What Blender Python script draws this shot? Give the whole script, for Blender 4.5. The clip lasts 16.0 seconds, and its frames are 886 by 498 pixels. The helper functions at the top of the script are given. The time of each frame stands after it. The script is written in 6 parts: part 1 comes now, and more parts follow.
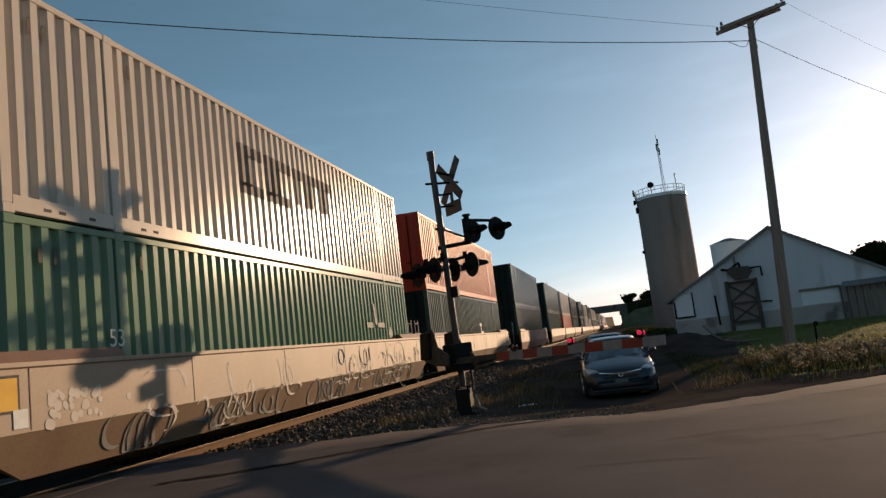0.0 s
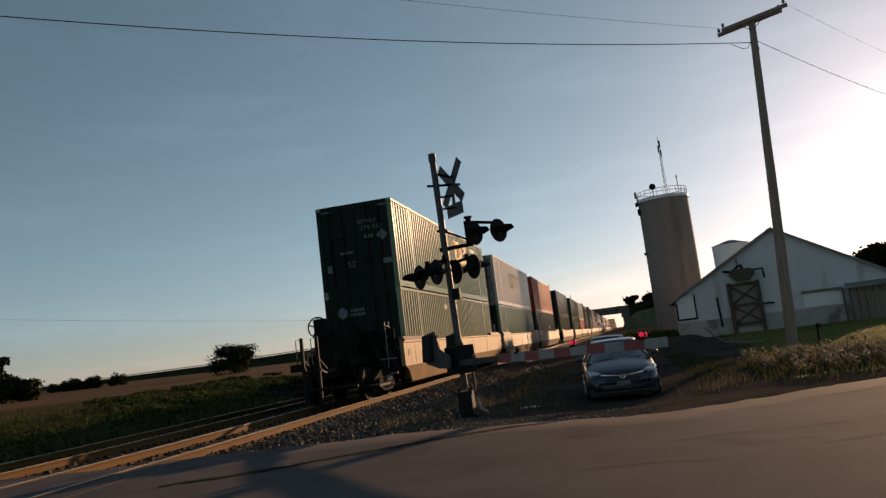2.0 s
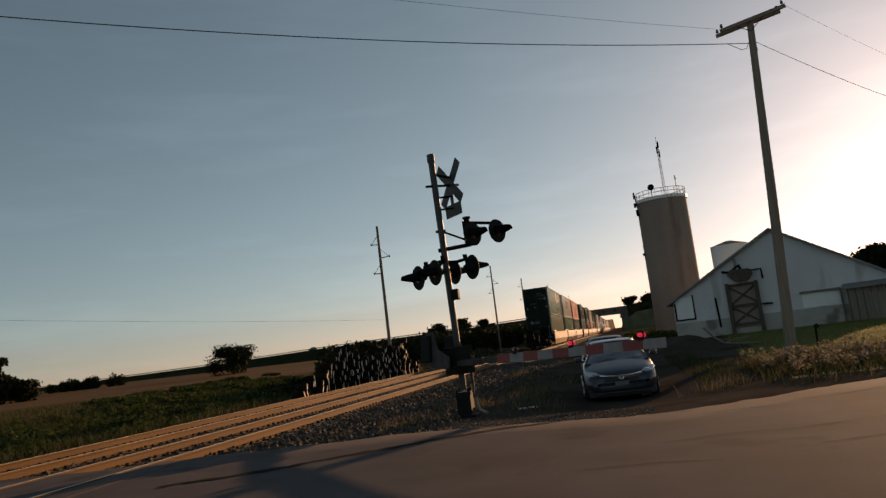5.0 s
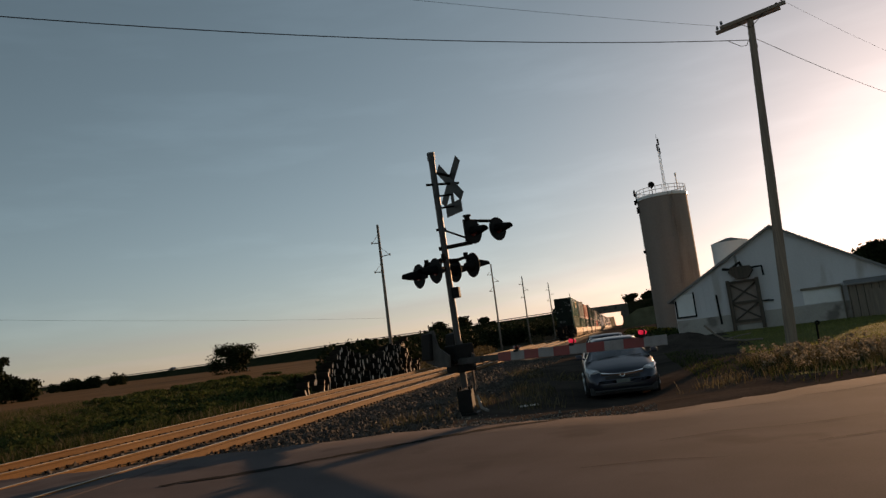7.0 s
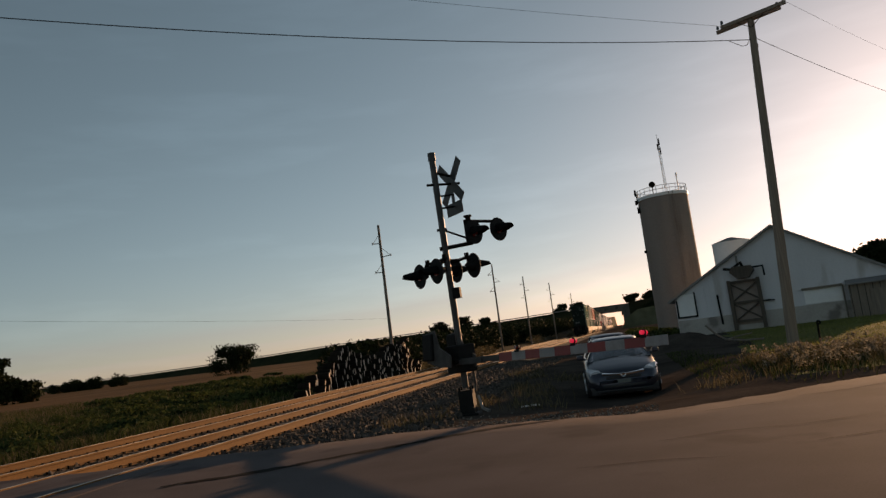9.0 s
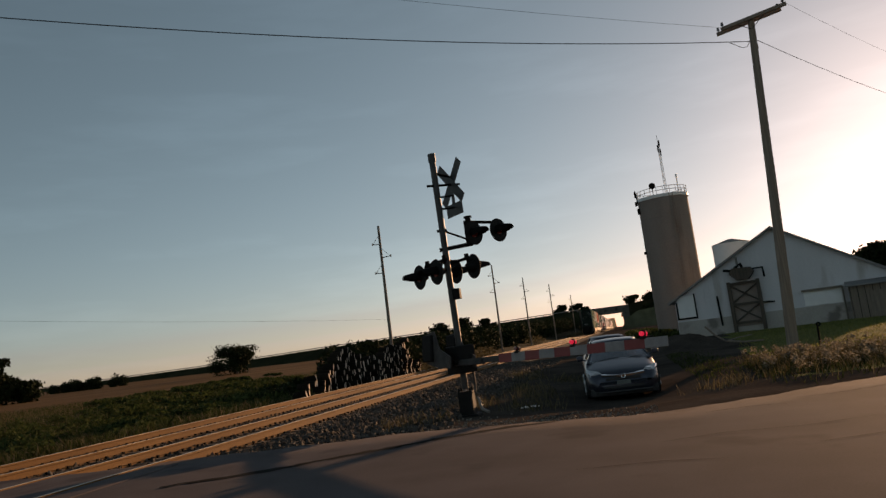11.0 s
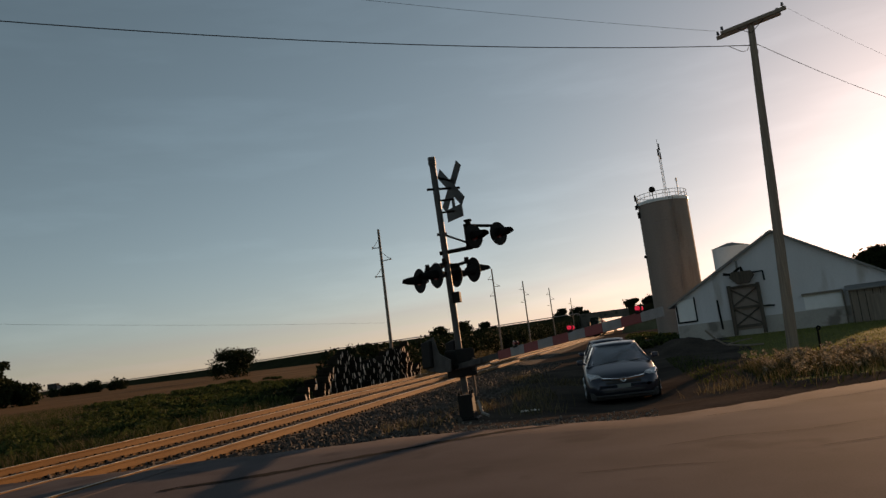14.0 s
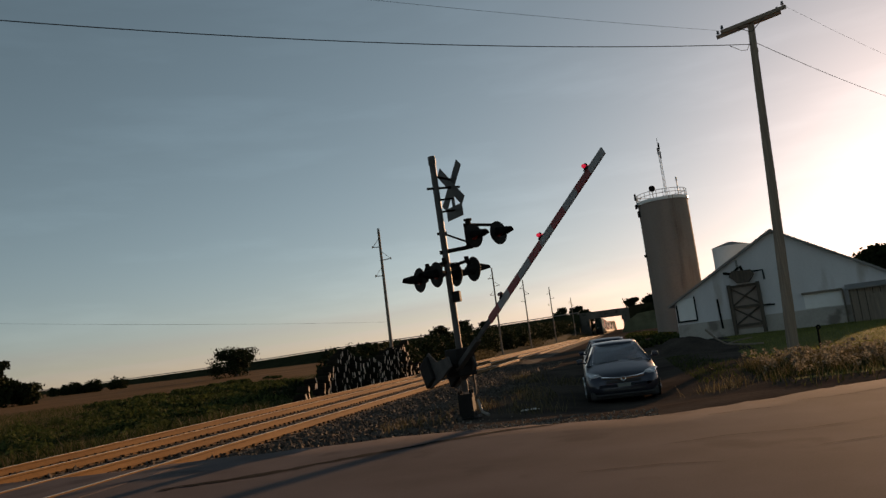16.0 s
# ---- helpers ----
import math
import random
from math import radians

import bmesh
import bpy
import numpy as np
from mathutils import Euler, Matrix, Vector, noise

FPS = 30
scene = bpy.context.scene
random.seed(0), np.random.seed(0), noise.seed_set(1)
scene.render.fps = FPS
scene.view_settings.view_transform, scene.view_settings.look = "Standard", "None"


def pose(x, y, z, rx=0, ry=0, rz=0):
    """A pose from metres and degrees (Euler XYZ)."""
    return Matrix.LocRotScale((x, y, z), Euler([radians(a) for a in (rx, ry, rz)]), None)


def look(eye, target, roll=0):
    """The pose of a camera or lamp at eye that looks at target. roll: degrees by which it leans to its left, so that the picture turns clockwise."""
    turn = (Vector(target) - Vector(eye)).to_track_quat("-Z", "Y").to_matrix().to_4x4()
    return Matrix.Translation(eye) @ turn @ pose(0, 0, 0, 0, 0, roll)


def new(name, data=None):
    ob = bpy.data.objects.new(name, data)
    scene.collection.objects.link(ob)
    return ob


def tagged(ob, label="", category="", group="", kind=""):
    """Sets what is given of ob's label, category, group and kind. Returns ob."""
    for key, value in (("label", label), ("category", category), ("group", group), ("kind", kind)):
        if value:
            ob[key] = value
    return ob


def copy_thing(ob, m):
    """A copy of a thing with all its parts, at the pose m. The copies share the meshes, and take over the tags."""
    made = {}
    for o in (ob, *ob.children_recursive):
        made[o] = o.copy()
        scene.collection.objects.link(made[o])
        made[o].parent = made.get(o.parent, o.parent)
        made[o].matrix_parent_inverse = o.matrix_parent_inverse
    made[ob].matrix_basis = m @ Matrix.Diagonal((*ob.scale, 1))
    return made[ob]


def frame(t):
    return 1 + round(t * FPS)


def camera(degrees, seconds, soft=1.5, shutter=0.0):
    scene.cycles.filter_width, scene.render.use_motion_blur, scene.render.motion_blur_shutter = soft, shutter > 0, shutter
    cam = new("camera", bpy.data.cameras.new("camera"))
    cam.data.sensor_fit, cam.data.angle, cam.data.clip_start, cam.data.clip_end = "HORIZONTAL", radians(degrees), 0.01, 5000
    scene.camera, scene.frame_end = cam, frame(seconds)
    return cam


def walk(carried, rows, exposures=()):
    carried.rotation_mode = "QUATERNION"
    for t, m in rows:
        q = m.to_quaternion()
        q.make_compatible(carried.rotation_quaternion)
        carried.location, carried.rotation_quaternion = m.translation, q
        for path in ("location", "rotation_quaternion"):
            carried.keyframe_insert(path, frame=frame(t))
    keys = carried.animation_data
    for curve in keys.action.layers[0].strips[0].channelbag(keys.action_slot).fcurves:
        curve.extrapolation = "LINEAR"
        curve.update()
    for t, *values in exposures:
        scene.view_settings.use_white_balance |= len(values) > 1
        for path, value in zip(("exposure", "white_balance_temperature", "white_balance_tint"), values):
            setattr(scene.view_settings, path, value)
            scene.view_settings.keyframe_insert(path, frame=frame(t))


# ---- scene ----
EYE = 1.16  # camera height over the rail heads, which lie at z = 0

# ---- camera ----
cam = camera(61.64, 16.0, soft=1.4)
TURNS = [  # seconds, yaw, pitch, roll of a hand-held camera on one spot
    (0.0, 12.459, 7.389, -6.920), (0.5, 12.489, 7.260, -6.747), (1.0, 12.443, 7.690, -6.864), (1.5, 12.573, 7.156, -6.986),
    (2.0, 12.577, 7.566, -6.960), (2.5, 12.508, 7.825, -6.841), (3.0, 12.528, 7.694, -6.957), (3.5, 12.567, 7.577, -6.989),
    (4.0, 12.512, 7.632, -6.970), (6.5, 12.439, 7.487, -6.994), (7.0, 12.526, 7.459, -7.181), (7.5, 12.521, 7.357, -7.125),
    (8.0, 12.557, 7.699, -7.114), (8.5, 12.495, 7.742, -7.086), (9.0, 12.586, 7.493, -7.280), (11.5, 12.566, 7.634, -7.135),
    (12.0, 12.541, 7.831, -7.133), (12.5, 12.550, 7.765, -7.134), (13.0, 12.558, 7.700, -7.134), (13.5, 12.558, 7.700, -7.134),
    (14.0, 12.542, 7.824, -7.115), (14.5, 12.565, 7.626, -7.114), (15.0, 12.558, 7.662, -7.046), (15.5, 12.557, 7.700, -7.133),
    (16.0, 12.550, 7.765, -7.134)]


def aim(yaw, pitch, roll):
    a, p = radians(yaw), radians(pitch)
    eye = Vector((0, 0, EYE))
    return look(eye, eye + Vector((-math.sin(a) * math.cos(p), math.cos(a) * math.cos(p), math.sin(p))), roll)


walk(cam, [(t, aim(y, p, r)) for t, y, p, r in TURNS],
     exposures=[(0.0, -0.45, 6100, 16), (0.5, -0.42, 6450, 17), (1.0, -0.42, 6450, 18), (1.5, -0.45, 6550, 21), (2.0, -0.48, 6950, 23), (2.5, -0.5, 7250, 24), (4.0, -0.54, 7800, 27), (15.2, -0.54, 7800, 28), (15.6, -0.56, 6850, 19), (16.0, -0.54, 7800, 27)])

# ---- sky and sun ----
SUN_AZ, SUN_EL = radians(24.5), radians(9.7)  # clockwise from +y; height
SUN_DIR = Vector((math.sin(SUN_AZ) * math.cos(SUN_EL), math.cos(SUN_AZ) * math.cos(SUN_EL), math.sin(SUN_EL)))
world = bpy.data.worlds.new("sky")
scene.world = world
world.use_nodes = True
wn, wl = world.node_tree.nodes, world.node_tree.links
sky = wn.new("ShaderNodeTexSky")
sky.sky_type = "NISHITA"
sky.sun_disc = False
sky.sun_elevation, sky.sun_rotation = SUN_EL, SUN_AZ
sky.air_density, sky.dust_density, sky.ozone_density = 0.72, 0.44, 2.2
wn["Background"].inputs["Strength"].default_value = 0.15
haze = wn.new("ShaderNodeHueSaturation")
haze.inputs["Saturation"].default_value = 0.88
haze.inputs["Hue"].default_value = 0.462
soft_sky = wn.new("ShaderNodeGamma")  # thin veil of cirrus evens the sky out
soft_sky.inputs["Gamma"].default_value = 0.92
wl.new(sky.outputs["Color"], soft_sky.inputs["Color"])
wl.new(soft_sky.outputs["Color"], haze.inputs["Color"])
# faint streaks of high cloud
where = wn.new("ShaderNodeTexCoord")
stretch = wn.new("ShaderNodeMapping")
stretch.inputs["Scale"].default_value = (1.6, 1.6, 9.0)
stretch.inputs["Rotation"].default_value = (radians(6), radians(9), 0)
wl.new(where.outputs["Generated"], stretch.inputs["Vector"])
streaks = wn.new("ShaderNodeTexNoise")
streaks.inputs["Scale"].default_value, streaks.inputs["Detail"].default_value, streaks.inputs["Roughness"].default_value = 2.2, 7, 0.55
wl.new(stretch.outputs["Vector"], streaks.inputs["Vector"])
thin = wn.new("ShaderNodeMapRange")
thin.inputs["From Min"].default_value, thin.inputs["From Max"].default_value = 0.5, 0.78
thin.inputs["To Min"].default_value, thin.inputs["To Max"].default_value = 1.0, 1.13
wl.new(streaks.outputs["Fac"], thin.inputs["Value"])
cloud = wn.new("ShaderNodeVectorMath")
cloud.operation = "SCALE"
wl.new(haze.outputs["Color"], cloud.inputs[0])
wl.new(thin.outputs["Result"], cloud.inputs["Scale"])
wl.new(cloud.outputs["Vector"], wn["Background"].inputs["Color"])
sun = new("sun", bpy.data.lights.new("sun", "SUN"))
sun.data.energy, sun.data.angle, sun.data.color = 6.6, radians(0.6), (1.0, 0.67, 0.37)
sun.matrix_world = look((0, 0, 60), Vector((0, 0, 60)) - SUN_DIR)


# ---- materials ----
def mat(name, a, b=None, rough=0.8, spec=0.5, metal=0.0, scale=3.0, fine=40.0, bump=0.3, dist=0.01, coat=0.0, glow=None, power=0.0, random_tone=0.0, streak=None, stain=None):
    m = bpy.data.materials.new(name)
    m.use_nodes = True
    n, l = m.node_tree.nodes, m.node_tree.links
    bs = n["Principled BSDF"]
    bs.inputs["Roughness"].default_value, bs.inputs["Metallic"].default_value = rough, metal
    bs.inputs["Coat Weight"].default_value, bs.inputs["Specular IOR Level"].default_value = coat, spec
    b = b or tuple(c * 0.7 for c in a)
    co = n.new("ShaderNodeTexCoord")
    src = co.outputs["Object"]
    if streak:
        mp = n.new("ShaderNodeMapping")
        mp.inputs["Scale"].default_value = streak
        l.new(src, mp.inputs["Vector"])
        src = mp.outputs["Vector"]
    big = n.new("ShaderNodeTexNoise")
    big.inputs["Scale"].default_value, big.inputs["Detail"].default_value = scale, 6
    l.new(src, big.inputs["Vector"])
    small = n.new("ShaderNodeTexNoise")
    small.inputs["Scale"].default_value, small.inputs["Detail"].default_value = fine, 4
    l.new(co.outputs["Object"], small.inputs["Vector"])
    add = n.new("ShaderNodeMath")
    add.operation = "MULTIPLY_ADD"
    l.new(small.outputs["Fac"], add.inputs[0])
    add.inputs[1].default_value = 0.5
    l.new(big.outputs["Fac"], add.inputs[2])
    ramp = n.new("ShaderNodeValToRGB")
    ramp.color_ramp.elements[0].position, ramp.color_ramp.elements[1].position = 0.52, 1.0
    ramp.color_ramp.elements[0].color, ramp.color_ramp.elements[1].color = (*a, 1), (*b, 1)
    l.new(add.outputs[0], ramp.inputs["Fac"])
    col = ramp.outputs["Color"]
    if stain:
        st = n.new("ShaderNodeTexNoise")
        st.inputs["Scale"].default_value, st.inputs["Detail"].default_value = stain[1], 8
        l.new(src, st.inputs["Vector"])
        sr = n.new("ShaderNodeValToRGB")
        sr.color_ramp.elements[0].position, sr.color_ramp.elements[1].position = stain[2], stain[2] + 0.1
        l.new(st.outputs["Fac"], sr.inputs["Fac"])
        mx = n.new("ShaderNodeMixRGB")
        mx.inputs["Color2"].default_value = (*stain[0], 1)
        l.new(sr.outputs["Color"], mx.inputs["Fac"])
        l.new(col, mx.inputs["Color1"])
        col = mx.outputs["Color"]
    if random_tone:
        oi = n.new("ShaderNodeObjectInfo")
        mr = n.new("ShaderNodeMapRange")
        mr.inputs["To Min"].default_value, mr.inputs["To Max"].default_value = 1 - random_tone, 1 + random_tone
        l.new(oi.outputs["Random"], mr.inputs["Value"])
        hs = n.new("ShaderNodeHueSaturation")
        l.new(mr.outputs["Result"], hs.inputs["Value"])
        l.new(col, hs.inputs["Color"])
        col = hs.outputs["Color"]
    l.new(col, bs.inputs["Base Color"])
    if bump:
        bp = n.new("ShaderNodeBump")
        bp.inputs["Strength"].default_value, bp.inputs["Distance"].default_value = bump, dist
        l.new(add.outputs[0], bp.inputs["Height"])
        l.new(bp.outputs["Normal"], bs.inputs["Normal"])
    if glow:
        bs.inputs["Emission Color"].default_value, bs.inputs["Emission Strength"].default_value = (*glow, 1), power
    return m


def leaf_mat(name, a, b, through_light=0.35):
    """Leaves: tone by leaf, some light passing through."""
    m = bpy.data.materials.new(name)
    m.use_nodes = True
    n, l = m.node_tree.nodes, m.node_tree.links
    bs = n["Principled BSDF"]
    bs.inputs["Roughness"].default_value = 0.75
    bs.inputs["Specular IOR Level"].default_value = 0.06
    geo = n.new("ShaderNodeNewGeometry")
    ramp = n.new("ShaderNodeValToRGB")
    ramp.color_ramp.elements[0].color, ramp.color_ramp.elements[1].color = (*a, 1), (*b, 1)
    l.new(geo.outputs["Random Per Island"], ramp.inputs["Fac"])
    l.new(ramp.outputs["Color"], bs.inputs["Base Color"])
    tr = n.new("ShaderNodeBsdfTranslucent")
    l.new(ramp.outputs["Color"], tr.inputs["Color"])
    mx = n.new("ShaderNodeMixShader")
    mx.inputs["Fac"].default_value = through_light
    l.new(bs.outputs["BSDF"], mx.inputs[1])
    l.new(tr.outputs["BSDF"], mx.inputs[2])
    l.new(mx.outputs["Shader"], n["Material Output"].inputs["Surface"])
    return m


ASPHALT = mat("asphalt", (0.08, 0.069, 0.07), (0.132, 0.114, 0.115), rough=0.95, spec=0.03, scale=0.55, fine=60, bump=0.3, dist=0.008, stain=((0.07, 0.06, 0.063), 0.7, 0.58))
DIRT = mat("dirt", (0.042, 0.034, 0.03), (0.095, 0.078, 0.065), rough=0.95, spec=0.0, scale=0.6, fine=12, bump=0.35, dist=0.025)
BALLAST = mat("ballast", (0.03, 0.026, 0.023), (0.07, 0.06, 0.05), rough=0.9, spec=0.05, scale=1.2, fine=22, bump=0.7, dist=0.03)
STONE = mat("stone", (0.04, 0.033, 0.028), (0.11, 0.093, 0.078), rough=0.85, spec=0.15, scale=3, random_tone=0.4)
RUST = mat("rail_rust", (0.095, 0.044, 0.013), (0.19, 0.1, 0.034), rough=0.8, spec=0.2, scale=1.5, streak=(1, 0.15, 1))
RAILTOP = mat("rail_steel", (0.22, 0.19, 0.15), (0.33, 0.29, 0.24), rough=0.38, metal=1.0, scale=2)
TIE = mat("tie_wood", (0.035, 0.027, 0.02), (0.08, 0.06, 0.042), rough=0.9, scale=4, random_tone=0.3)
OLD_TIE = mat("weathered_tie_wood", (0.013, 0.01, 0.008), (0.03, 0.023, 0.017), rough=0.95, spec=0.03, scale=4, random_tone=0.3)
TIE_END = mat("tie_end_wood", (0.52, 0.42, 0.33), (0.7, 0.6, 0.5), rough=0.9, scale=4, random_tone=0.4)
CONCRETE = mat("concrete", (0.33, 0.3, 0.27), (0.45, 0.41, 0.37), rough=0.9, scale=0.5, fine=10, bump=0.3, stain=((0.2, 0.17, 0.15), 0.6, 0.58))
SILO = mat("silo_concrete", (0.23, 0.18, 0.155), (0.31, 0.25, 0.215), rough=0.9, scale=0.35, fine=6, bump=0.3, streak=(1, 1, 0.15), stain=((0.2, 0.14, 0.11), 0.5, 0.6))
BARN_WALL = mat("white_siding", (0.56, 0.55, 0.56), (0.66, 0.65, 0.66), rough=0.75, scale=0.5, fine=8, bump=0.15, streak=(1, 1, 0.25), stain=((0.45, 0.42, 0.4), 0.7, 0.62))
BARN_ROOF = mat("roof_metal", (0.16, 0.15, 0.145), (0.24, 0.23, 0.22), rough=0.8, metal=0.0, scale=1)
WHITE = mat("white_paint", (0.75, 0.74, 0.72), (0.82, 0.81, 0.8), rough=0.5, scale=2, bump=0.05)
# white gate sheeting, its colour toned far down for the backlit face
BACKLIT_WHITE = mat("backlit_white_sheeting", (0.23, 0.22, 0.215), (0.31, 0.3, 0.295), rough=0.6, spec=0.2, scale=5, bump=0.05)
RED = mat("red_paint", (0.2, 0.02, 0.018), (0.28, 0.03, 0.028), rough=0.45, scale=2, bump=0.05)
ALU = mat("aluminium_mast", (0.034, 0.031, 0.029), (0.066, 0.061, 0.057), rough=0.5, metal=0.2, scale=3, bump=0.05)
WORN_GREY = mat("worn_grey_paint", (0.04, 0.037, 0.035), (0.085, 0.08, 0.075), rough=0.7, spec=0.2, scale=3, bump=0.1)
BLACK = mat("black_paint", (0.009, 0.009, 0.009), (0.018, 0.017, 0.016), rough=0.7, spec=0.15, scale=4, bump=0.1)
DARK_STEEL = mat("dark_steel", (0.008, 0.007, 0.0065), (0.018, 0.015, 0.0125), rough=0.85, spec=0.06, metal=0.0, scale=3)
GREASE = mat("wheel_steel", (0.009, 0.008, 0.0075), (0.02, 0.017, 0.015), rough=0.75, spec=0.1, metal=0.0, scale=3)
PALE_STEEL = mat("pale_steel", (0.16, 0.145, 0.13), (0.27, 0.25, 0.225), rough=0.5, metal=0.3, scale=3)
POLE_WOOD = mat("pole_wood", (0.2, 0.145, 0.11), (0.34, 0.26, 0.2), rough=0.9, scale=6, fine=60, bump=0.6, dist=0.01, streak=(3, 3, 0.12))
GREY_WOOD = mat("grey_wood", (0.16, 0.125, 0.1), (0.26, 0.21, 0.165), rough=0.9, scale=4, streak=(3, 3, 0.2))
OLD_WOOD = mat("dark_old_timber", (0.06, 0.045, 0.035), (0.11, 0.085, 0.065), rough=0.9, scale=4, streak=(3, 3, 0.2))
WIRE = mat("wire", (0.03, 0.035, 0.04), (0.05, 0.05, 0.055), rough=0.6, bump=0)
GLASS_DARK = mat("insulator_glass", (0.04, 0.05, 0.06), (0.06, 0.07, 0.08), rough=0.15, bump=0)
RED_LAMP = mat("lit_red_lamp", (0.6, 0.02, 0.04), (0.7, 0.03, 0.05), rough=0.3, bump=0, glow=(1.0, 0.03, 0.09), power=0.7)
LENS = mat("red_lens", (0.16, 0.02, 0.015), (0.22, 0.03, 0.02), rough=0.15, bump=0, coat=0.5)
FIELD = mat("ripe_field", (0.09, 0.05, 0.022), (0.16, 0.095, 0.045), rough=0.95, spec=0.03, scale=0.05, fine=0.8, bump=0.5, dist=0.3)
SOIL = mat("verge_soil", (0.02, 0.019, 0.011), (0.045, 0.04, 0.022), rough=0.95, spec=0.03, scale=0.2, fine=3, bump=0.6, dist=0.1)
LAWN = mat("lawn_ground", (0.085, 0.1, 0.03), (0.15, 0.15, 0.055), rough=0.95, spec=0.02, scale=0.3, fine=8, bump=0.5, dist=0.05)
GRASS = leaf_mat("grass_blades", (0.022, 0.032, 0.01), (0.075, 0.085, 0.028), 0.3)
DRY = leaf_mat("dry_weeds", (0.055, 0.046, 0.024), (0.2, 0.165, 0.095), 0.3)
SEED = leaf_mat("pale_seed_heads", (0.1, 0.088, 0.062), (0.32, 0.28, 0.21), 0.35)
WEED = leaf_mat("green_weeds", (0.016, 0.027, 0.008), (0.075, 0.095, 0.03), 0.3)
LEAF = leaf_mat("tree_leaves", (0.009, 0.015, 0.006), (0.026, 0.036, 0.013), 0.08)
LAWN_LEAF = leaf_mat("lawn_blades", (0.11, 0.125, 0.035), (0.24, 0.235, 0.08), 0.45)
GRAVEL = mat("pale_gravel", (0.14, 0.12, 0.1), (0.26, 0.23, 0.195), rough=0.9, spec=0.1, scale=8)
TAR = mat("tar", (0.008, 0.008, 0.008), (0.014, 0.013, 0.012), rough=1.0, spec=0.05, bump=0)
BARK = mat("bark", (0.07, 0.055, 0.04), (0.13, 0.1, 0.08), rough=0.95, scale=5)


def paint(name, a, rough=0.19, dirt=0.5):
    """Weathered gloss paint on corrugated steel, with faint vertical runs."""
    d = tuple(c * dirt + 0.03 for c in a)
    return mat(name, a, d, rough=rough, spec=0.05, scale=0.8, fine=5, bump=0.1, dist=0.012, streak=(1, 1, 0.12))


GREEN = paint("green_container_paint", (0.17, 0.262, 0.168), 0.18, 0.82)
DUSTY_GREEN = paint("dusty_green_container_paint", (0.32, 0.345, 0.22), 0.19, 0.8)
DEEP_GREEN = paint("deep_green_paint", (0.03, 0.075, 0.05))
GREY = paint("light_grey_container_paint", (0.6, 0.53, 0.44), 0.2, 0.85)
ORANGE_RED = paint("red_container_paint", (0.5, 0.05, 0.022), 0.42)
# stained door paints, darkened to carry the shade on the container ends
SHADED_GREEN = mat("shaded_green_door_paint", (0.01, 0.018, 0.013), (0.022, 0.03, 0.024), rough=0.7, spec=0.1, scale=1.5, fine=12, bump=0.15, dist=0.006, streak=(1, 1, 0.2), stain=((0.02, 0.018, 0.015), 1.2, 0.6))
SHADED_GREY = mat("shaded_grey_door_paint", (0.2, 0.17, 0.145), (0.3, 0.26, 0.22), rough=0.6, spec=0.3, scale=1.5, fine=12, bump=0.15, dist=0.006, streak=(1, 1, 0.2), stain=((0.1, 0.08, 0.065), 1.2, 0.55))
NAVY = paint("dark_container_paint", (0.045, 0.075, 0.065))
OLIVE = paint("grey_green_paint", (0.085, 0.13, 0.085))
TAN = mat("tan_wagon_paint", (0.3, 0.175, 0.08), (0.4, 0.25, 0.125), rough=0.6, spec=0.25, scale=0.7, fine=30, bump=0.1, dist=0.004, streak=(1, 1, 0.3), stain=((0.26, 0.16, 0.09), 0.8, 0.62))
PALE_TAN = mat("faded_wagon_paint", (0.25, 0.17, 0.105), (0.35, 0.26, 0.175), rough=0.6, scale=0.7, fine=30, bump=0.1, dist=0.004, streak=(1, 1, 0.3), stain=((0.24, 0.14, 0.075), 0.6, 0.58))
# stained sill paint, darkened for the shade on the down-facing lower plate
SHADED_SILL = mat("shaded_sill_paint", (0.15, 0.095, 0.055), (0.23, 0.155, 0.095), rough=0.65, spec=0.2, scale=0.7, fine=30, bump=0.1, dist=0.004, streak=(1, 1, 0.3), stain=((0.1, 0.065, 0.04), 0.6, 0.58))
BROWN = mat("brown_wagon_paint", (0.16, 0.08, 0.05), (0.24, 0.13, 0.08), rough=0.6, scale=0.8, bump=0.1, stain=((0.1, 0.06, 0.04), 0.8, 0.62))
YELLOW = mat("yellow_decal", (0.65, 0.36, 0.03), (0.75, 0.45, 0.06), rough=0.5, spec=0.1, bump=0)
DECAL = mat("white_decal", (0.62, 0.62, 0.58), (0.75, 0.75, 0.7), rough=0.6, spec=0.12, bump=0, scale=6)
FADED_DECAL = mat("faded_dark_decal", (0.2, 0.17, 0.145), (0.29, 0.25, 0.215), rough=0.6, spec=0.05, bump=0, scale=5)
FAINT_DECAL = mat("faint_decal", (0.022, 0.02, 0.018), (0.034, 0.031, 0.028), rough=0.8, spec=0.05, bump=0)
GREY_DECAL = mat("grey_decal", (0.13, 0.145, 0.135), (0.2, 0.215, 0.2), rough=0.6, spec=0.12, bump=0)
DARK_DECAL = mat("dark_decal", (0.07, 0.062, 0.058), (0.13, 0.115, 0.1), rough=0.7, spec=0.08, bump=0)
BLUE_DECAL = mat("blue_decal", (0.03, 0.04, 0.1), (0.045, 0.055, 0.13), rough=0.6, spec=0.05, bump=0)
SPRAY = mat("spray_paint", (0.09, 0.085, 0.075), (0.16, 0.15, 0.13), rough=0.7, bump=0, scale=4)
PALE_SPRAY = mat("pale_spray_paint", (0.46, 0.4, 0.33), (0.56, 0.5, 0.42), rough=0.7, bump=0, scale=4)


